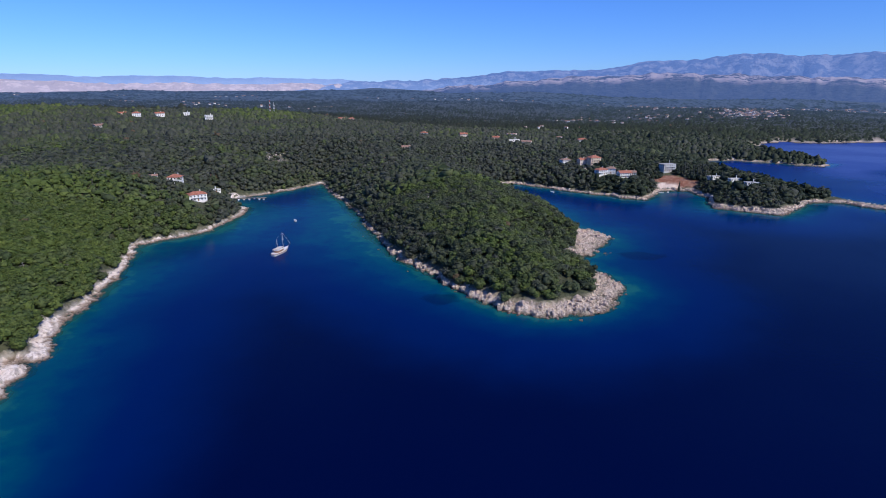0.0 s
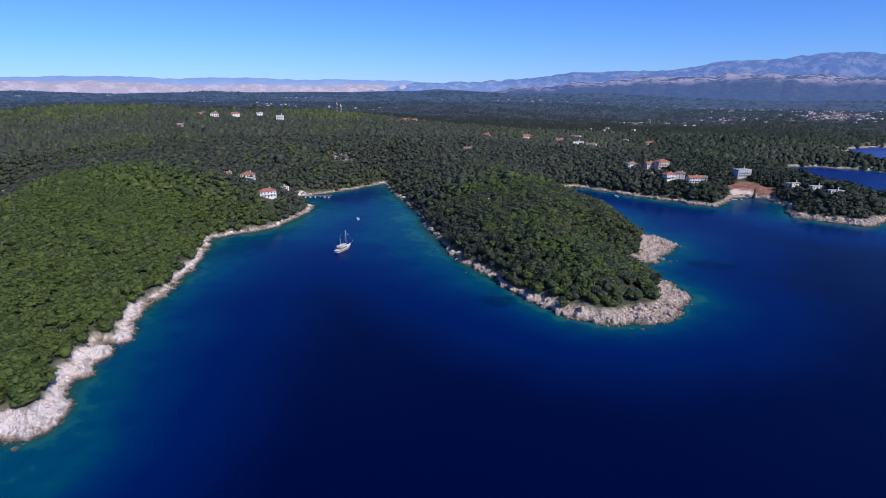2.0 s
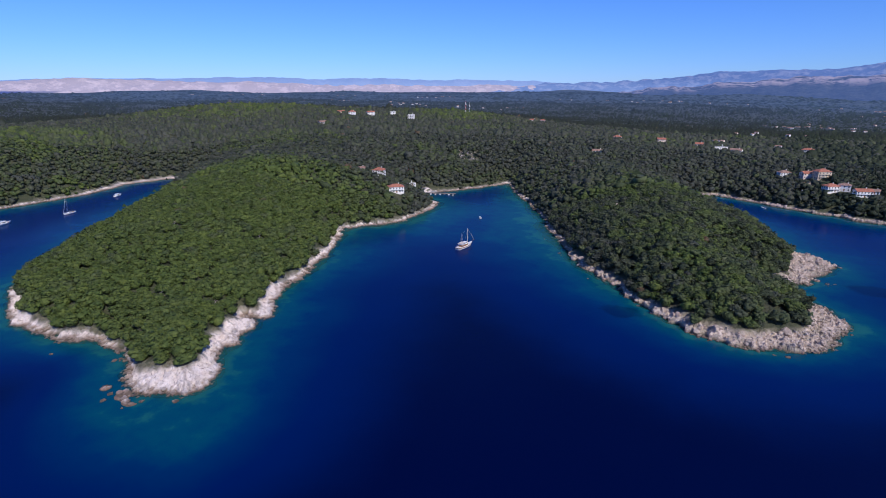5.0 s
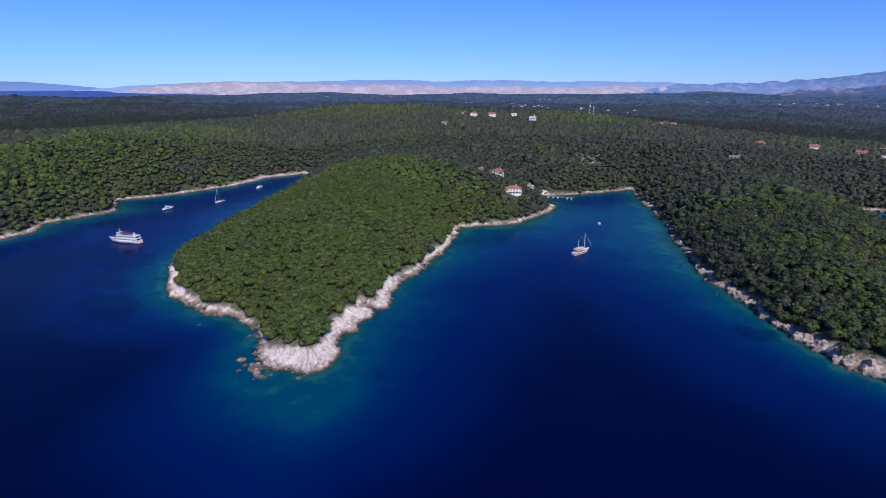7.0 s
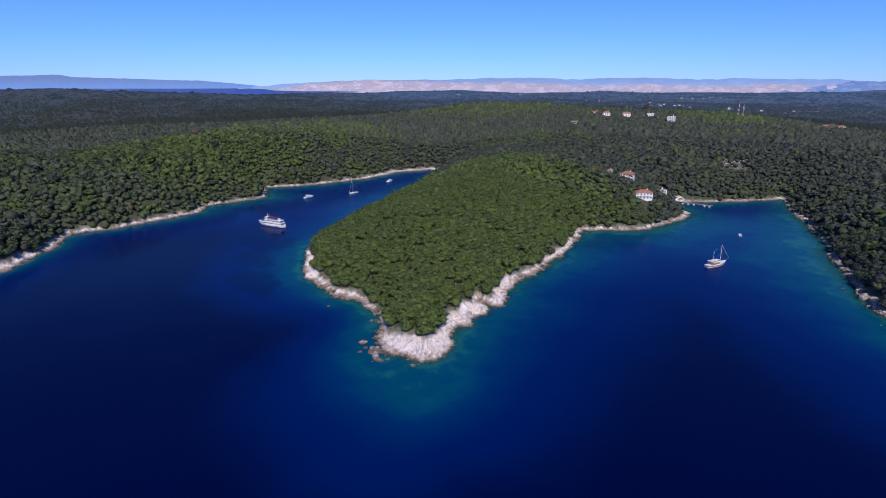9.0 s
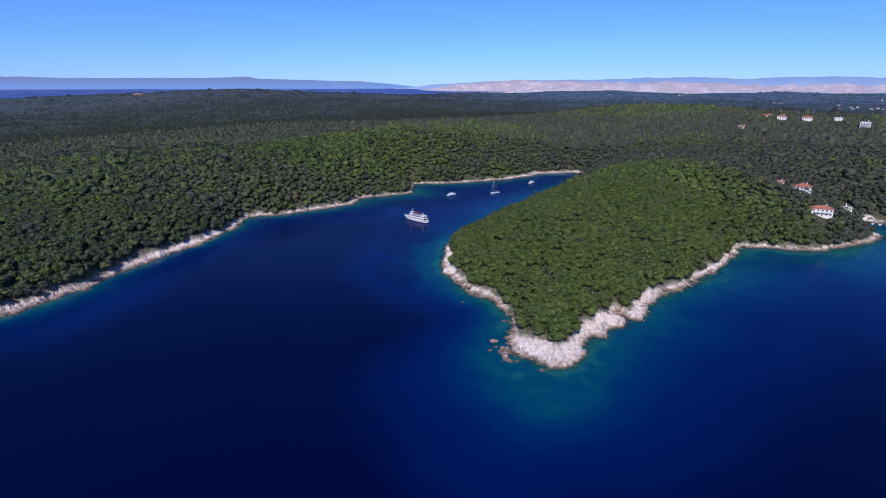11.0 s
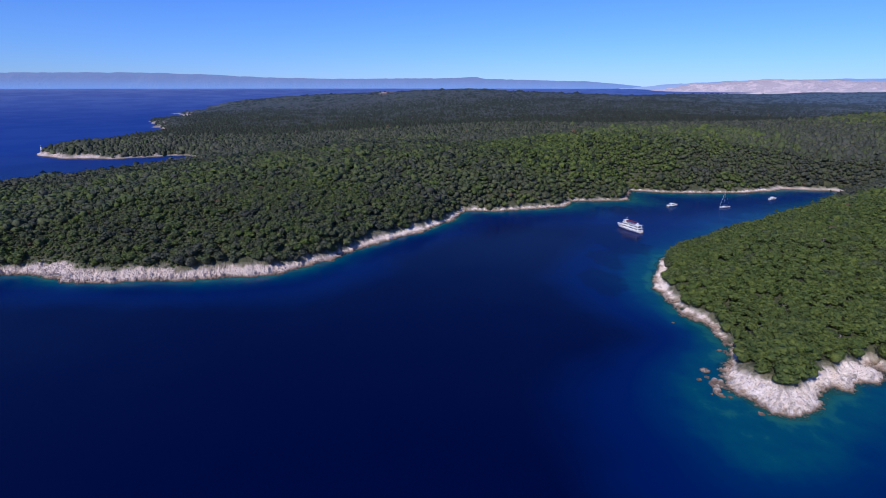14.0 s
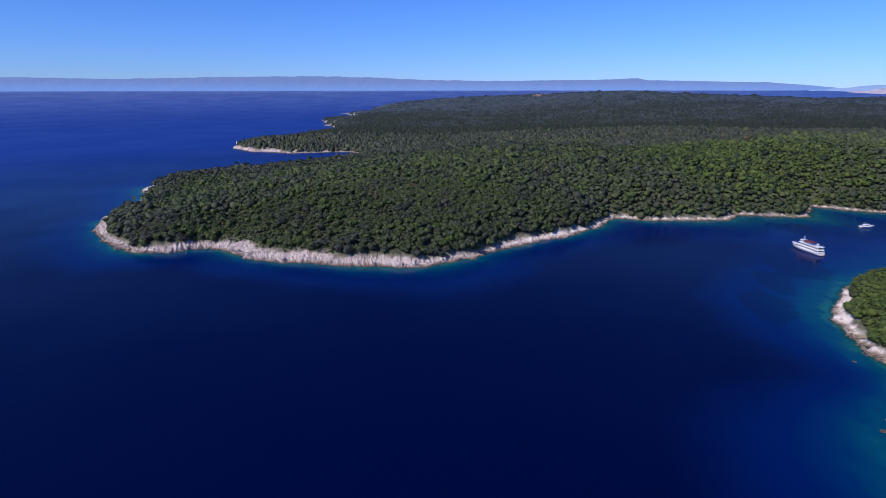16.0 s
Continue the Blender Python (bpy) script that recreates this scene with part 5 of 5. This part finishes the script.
# ---- houses by the two bays ----
HOUSES = [(12, 10, 3, PLASTER, TILE, "tall white house with a red tiled roof among trees", "hip", True, -20), (15, 9, 2, PLASTER, TILE, "white house with red roof and balconies above the bay", "hip", True, 12),
          (8, 6, 1, PLASTER, TILE_OLD, "small pale shed in the wood", "gable", False, 0), (12, 7, 1, PLASTER, TILE_OLD, "low white house by the jetty", "flat", False, 25),
          (17, 11, 3, PALE, GREY, "large pale flat-roofed villa above the red earth clearing", "flat", True, 38), (14, 11, 3, OCHRE, TILE, "ochre house with an orange-red roof", "hip", True, 32),
          (13, 9, 2, PLASTER, TILE, "white house with a bright red hip roof", "hip", True, 40), (15, 9, 2, PLASTER, TILE, "white house with two storeys and red gable roof", "gable", True, 30),
          (12, 9, 2, PLASTER, TILE_OLD, "pale house with a weathered roof in the trees", "hip", False, 30), (11, 8, 2, ROSE, TILE, "rose plastered house with a red roof", "gable", False, 35),
          (16, 8, 1, PLASTER, GREY, "long low white flat-roofed holiday block on the point", "flat", False, 42), (14, 8, 1, PLASTER, GREY, "long low white flat-roofed holiday block on the point", "flat", False, 36),
          (13, 8, 1, PLASTER, GREY, "low white flat-roofed holiday block on the point", "flat", False, 30), (20, 10, 2, PLASTER, TILE_OLD, "long white building in the woods", "flat", True, 30),
          (16, 9, 2, PLASTER, TILE_OLD, "white house in the woods", "gable", False, -12), (13, 9, 2, PLASTER, TILE, "house with a red roof deep in the woods", "hip", False, 0),
          (13, 9, 2, ROSE, TILE, "rose house with a red roof deep in the woods", "gable", False, 14), (14, 8, 1, PLASTER, TILE_OLD, "low house under the ridge in the wood", "gable", False, 0),
          (14, 10, 3, PLASTER, TILE, "white house with a red roof on the hill", "hip", False, 0), (16, 9, 2, PLASTER, TILE, "white house with a red roof on the hill", "gable", False, 20),
          (14, 10, 3, PLASTER, GREY, "white square house on the hill", "flat", True, 0), (13, 9, 2, PLASTER, TILE, "white house with a red roof on the ridge", "gable", False, 0),
          (12, 9, 2, ROSE, TILE, "rose house with a red roof on the ridge", "hip", False, 0), (16, 10, 2, PLASTER, TILE, "house with a red roof in the valley woods", "hip", False, 0),
          (12, 9, 2, ROSE, TILE, "rose house with a red roof in the valley woods", "gable", False, 0), (11, 8, 2, PLASTER, TILE_OLD, "pale house with a weathered roof above the bay", "hip", False, 0),
          (9, 7, 1, PLASTER, TILE_OLD, "low white outbuilding beside the villa", "gable", False, 0), (18, 9, 1, GREY, TILE_OLD, "low grey stone farm building in the wood", "gable", False, 30),
          (16, 8, 1, ROSE, TILE, "low rose house on the wooded ridge", "gable", False, 10), (12, 9, 2, PLASTER, TILE, "white house on the wooded ridge", "flat", False, 0)]
for (x, y), (w, d, n, wall_mat, roof_mat, label, roof, balcony, turn) in zip(HOMES, HOUSES):
    house(facing(x, y, turn), w, d, n, wall_mat, roof_mat, label, roof, balcony, "houses by the bays" if math.hypot(x, y) < 760 else "houses in the woods")


# ---- tall dark cypresses round the villas ----
def cypress_meshes(seed):
    r = np.random.default_rng(seed)
    vs, fs, at = [], [], 0
    for k in range(9):
        z = 1.2 + k * 1.15
        wide = 1.35 * (1 - (k / 9.5) ** 1.6) * r.uniform(0.85, 1.15)
        v = ICO @ np.linalg.qr(r.normal(size=(3, 3)))[0] * r.uniform(0.8, 1.2, (12, 1)) * (wide, wide, 1.25) + (r.normal() * 0.12, r.normal() * 0.12, z)
        vs.append(v)
        fs.append(ICO_F + at)
        at += 12
    for k in range(40):
        z, a = r.uniform(0.6, 10.5), r.uniform(0, 6.283)
        wide = 1.5 * (1 - (z / 12) ** 1.6)
        vs.append(np.array((math.cos(a) * wide, math.sin(a) * wide, z)) + r.normal(size=(3, 3)) * (0.25, 0.25, 0.45))
        fs.append(np.array([(0, 1, 2)]) + at)
        at += 3
    me = mesh_of("crown", np.vstack(vs), np.vstack(fs))
    mark(me, "pine", np.full(len(me.vertices), 0.05))
    me.materials.append(LEAF)
    trunk = bpy.data.meshes.new("trunk")
    bm = rod((0, 0, -1), (0, 0, 3), 0.22, 0.14, 7)
    bm.to_mesh(trunk)
    bm.free()
    trunk.materials.append(BARK)
    return me, trunk


kinds = [cypress_meshes(k) for k in range(4)]
for k in range(46):
    x, y = (196 + rng.normal() * 16, 700 + rng.normal() * 18) if k < 26 else (120 + rng.normal() * 30, 735 + rng.normal() * 16)
    tree = tagged(new("cypress_tree"), "tall dark slender conifer beside the villas", "tree", "conifers by the villas")
    size = rng.uniform(0.75, 1.2)
    tree.matrix_basis = pose(x, y, ground_at(x, y), 0, 0, rng.uniform(0, 360)) @ Matrix.Diagonal((size, size, size, 1))
    for name, me in zip(("crown", "trunk"), kinds[k % 4]):
        new(name, me).parent = tree

# ---- the town and the far villages ----
def town_house(w, d, storeys, wall_mat, roof_mat, label):
    t = thing("town_house", label, "house", pose(0, 0, 0), "houses of the town")
    tall = 2.9 * storeys
    part("wall", walls(w, d, tall, d * 0.24, 4), wall_mat, t)
    part("roof", gable(w, d, tall, d * 0.24, 0.4), roof_mat, t)
    for k in range(3):
        part("window", box((k - 1) * w / 3, -d / 2, tall - 2.1, 1.3, 0.12, 1.5), DARK_GLASS, t)
    return t


# Roof red muted in the colour itself, standing in for haze over the far town.
TILE_TOWN = plain("hazed_town_tiles", (0.33, 0.195, 0.155), 0.9, 0, 0.2, 0.9)
town = [town_house(11, 8, 3, PLASTER, TILE_TOWN, "white town house with a red tiled roof"), town_house(9, 8, 2, ROSE, TILE_TOWN, "rose town house with a red tiled roof"),
        town_house(14, 9, 2, PLASTER, TILE_OLD, "white town house with a weathered roof"), town_house(10, 9, 3, ROSE, TILE_OLD, "tall rose town house with a weathered roof")]
for k, (x, y) in enumerate(homes_far):
    if math.hypot(x, y) > 900 and ground_at(x, y) > 1:
        m = facing(x, y, float(rng.uniform(-50, 50)))
        small = Matrix.Diagonal((0.68, 0.68, 0.62, 1))
        if k < 4:
            town[k].matrix_basis = m @ small
        else:
            model = town[k % 4] if math.hypot(x, y) > 1500 else town[k % 3]
            copy_thing(model, m)

# ---- mast on the hill, lighthouse on the cape ----
RED = plain("red_paint", (0.5, 0.05, 0.04), 0.5)


def radio_mast(x, y, tall, pair, label):
    t = thing("radio_mast", label, "mast", pose(x, y, ground_at(x, y)), "masts on the hill")
    step = tall / 7
    at = lambda q, r, z: (math.cos(q) * r, math.sin(q) * r, z)
    for s in range(7):
        z0, z1 = s * step, (s + 1) * step
        r0, r1 = 1.5 - s * 0.16, 1.5 - (s + 1) * 0.16
        bm = bmesh.new()
        for k in range(3):
            a, b = k * 2.094, (k + 1) * 2.094
            rod(at(a, r0, z0), at(a, r1, z1), 0.16, sides=5, bm=bm)
            rod(at(a, r0, z0), at(b, r1, z1), 0.08, sides=4, bm=bm)
            rod(at(a, r1, z1), at(b, r1, z1), 0.08, sides=4, bm=bm)
        part("lattice_section", bm, pair[s % 2], t)
    part("antenna", rod((0, 0, tall), (0, 0, tall + 4), 0.12, 0.06, 6), WHITE, t)
    for k in range(3):
        a = k * 2.094
        part("dish", rod((math.cos(a) * 1.0, math.sin(a) * 1.0, tall * 0.72 + k * 2), (math.cos(a) * 1.5, math.sin(a) * 1.5, tall * 0.72 + k * 2), 0.9, 0.7, 12), WHITE, t)


radio_mast(-563, 1092, 27, (RED, WHITE), "red and white lattice radio mast on the wooded hill")
radio_mast(-560, 1104, 22, (GREY, WHITE), "grey and white lattice radio mast on the wooded hill")

x, y = -972, -803
t = thing("lighthouse", "small white lighthouse on the tip of the far cape", "lighthouse", pose(x, y, max(ground_at(x, y), 0.5) - 0.4))
part("base", rod((0, 0, 0), (0, 0, 1.2), 2.4, 2.3, 16), GREY, t)
part("tower", rod((0, 0, 1.2), (0, 0, 9.5), 1.5, 1.1, 16), WHITE, t)
part("gallery", rod((0, 0, 9.5), (0, 0, 9.8), 1.7, 1.7, 16), GREY, t)
part("lantern", rod((0, 0, 9.8), (0, 0, 11.3), 0.8, 0.8, 10), DARK_GLASS, t)
part("dome", rod((0, 0, 11.3), (0, 0, 12.2), 1.0, 0.1, 12), WHITE, t)


# ---- dead pines standing in the wood ----
DEAD_WOOD = plain("weathered_dead_wood", (0.30, 0.27, 0.245), 0.9, 0, 0.2, 2)


def dead_tree(x, y, seed):
    r = random.Random(seed)
    t = thing("dead_tree", "bare grey dead pine standing among green ones", "tree", pose(x, y, ground_at(x, y) - 0.2, r.uniform(-7, 7), r.uniform(-7, 7), r.uniform(0, 360)), "dead pines")
    tall = r.uniform(4.6, 6.0)
    part("trunk", rod((0, 0, 0), (0.2, 0.1, tall), 0.2, 0.05, 7), DEAD_WOOD, t)
    for k in range(9):
        a, z, long = k * 2.4 + r.uniform(-0.4, 0.4), tall * (0.35 + 0.065 * k), r.uniform(1.3, 2.4) * (1 - 0.06 * k)
        tip = (0.1 + math.cos(a) * long, 0.1 + math.sin(a) * long, z + long * 0.55)
        bm = rod((0.1, 0.05, z), tip, 0.09, 0.03, 5)
        for side in (-0.6, 0.6):
            mid = Vector((0.1, 0.05, z)).lerp(Vector(tip), r.uniform(0.45, 0.7))
            rod(mid, mid + Vector((math.cos(a + side), math.sin(a + side), 0.6)) * long * 0.4, 0.045, 0.02, 4, bm)
        part("branch", bm, DEAD_WOOD, t)


for k, (tx_, ty_) in enumerate(DEAD_TREES):
    dead_tree(tx_, ty_, 40 + k)


# ---- rocks ----
def boulder_mesh(seed):
    r = np.random.default_rng(seed)
    bm = bmesh.new()
    bmesh.ops.create_icosphere(bm, subdivisions=2, radius=1)
    for v in bm.verts:
        q = v.co * 1.7 + Vector((seed * 3.1, 0, 0))
        v.co *= 1 + 0.6 * noise.noise(q) + 0.3 * noise.noise(q * 2.7)
        for axis in range(3):
            lim = 0.56 + 0.1 * ((seed * (axis + 3)) % 3)
            v.co[axis] = max(-lim, min(lim, v.co[axis]))
    me = bpy.data.meshes.new("boulder")
    bm.to_mesh(me)
    bm.free()
    me.materials.append(ROCK)
    return me


boulders = [boulder_mesh(k) for k in range(1, 8)]
SPOTS = [(-205, 99, 7), (-199, 99, 5), (-217, 99, 3), (-211, 100, 4), (-236, 116, 4), (-271, 103, 3), (-186, 110, 5), (54, 393, 5), (61, 437, 4), (54, 312, 6), (42, 289, 6), (20, 270, 6), (46, 420, 5), (-8, 272, 5),
         (-45, 302, 6), (-75, 330, 6), (-110, 372, 8), (-130, 410, 7), (-150, 450, 6)]
for sx_, sy_, reach_ in SPOTS:
    for k in range(7 if reach_ > 3 else 3):
        x, y = sx_ + rng.normal() * reach_ * 0.55, sy_ + rng.normal() * reach_ * 0.4
        size = rng.uniform(0.7, 1.7)
        b = tagged(new("boulder", boulders[int(rng.integers(0, 7))]), "weathered grey limestone boulder at the waterline", "rock", "boulders along the shore")
        b.matrix_basis = pose(x, y, max(ground_at(x, y), -0.5) + size * 0.02, rng.uniform(-25, 25), rng.uniform(-25, 25), rng.uniform(0, 360)) @ Matrix.Diagonal((size * 1.3, size, size * 0.66, 1))

# Broken rock all along the near ledges, lying down the slope.
count = 40000
pick = rng.integers(0, len(qx), count)
x, y = qx[pick] + rng.uniform(-0.5, 0.5, count), qy[pick] + rng.uniform(-0.5, 0.5, count)
d, s = shore(x, y)
wide = bare(x, y)
ok = (d > -1.6) & (d < np.where(x > -170, wide + 0.5, 0.3 * wide + 0.6)) & (rng.uniform(size=count) < 0.9)
x, y, d, s = x[ok], y[ok], d[ok], s[ok]
# stones lying bare in gaps of the woods
for px, py, reach_, many in ((-338, 650, 17, 110), (-95, 440, 8, 60), (-517, 553, 5, 40), (45, 690, 12, 60)):
    x, y = np.append(x, px + rng.normal(size=many) * reach_ * 0.6), np.append(y, py + rng.normal(size=many) * reach_)
d, s = shore(x, y)
zz = height(x, y, d, s) + np.where(d > 40, 0.9, 0)
e = 1.5
dx, dy = shore(x + e, y)[0] - shore(x - e, y)[0], shore(x, y + e)[0] - shore(x, y - e)[0]
turn = np.arctan2(dy, dx) + rng.normal(size=len(x)) * 0.25
blocky = x > -170
wide_at = bare(x, y)
size = rng.uniform(0.28, 0.75, len(x)) * (1 + 0.6 * (rng.uniform(size=len(x)) < 0.12)) * np.where(blocky, np.exp(rng.normal(size=len(x)) * 0.45) * np.where(wide_at > 7, 0.66, 0.8), 1)
turn = np.where(blocky, rng.uniform(0, 6.283, len(x)), turn)
shape = np.where(blocky[:, None], np.array([[1.3, 1.0, 1.1]]), np.array([[1.35, 0.9, 0.9]]))
base = np.stack([ICO @ np.linalg.qr(rng.normal(size=(3, 3)))[0] * rng.uniform(0.5, 1.35, (12, 1)) for k in range(12)])
v = base[rng.integers(0, 12, len(x))] * (size[:, None] * shape)[:, None, :]
c, sn = np.cos(turn)[:, None], np.sin(turn)[:, None]
lift = zz + size * np.where(blocky, 0.3, 0.1)
verts = np.stack([v[..., 0] * c - v[..., 1] * sn + x[:, None], v[..., 0] * sn + v[..., 1] * c + y[:, None], v[..., 2] + lift[:, None]], -1)
faces = (ICO_F[None] + (np.arange(len(x)) * 12)[:, None, None]).reshape(-1, 3)
me = mesh_of("broken_rock", verts.reshape(-1, 3), faces, False)
me.materials.append(ROCK)
tagged(new("broken_rock", me), "broken pale limestone ribs and rubble on the ledges", "rocks", kind="stuff")
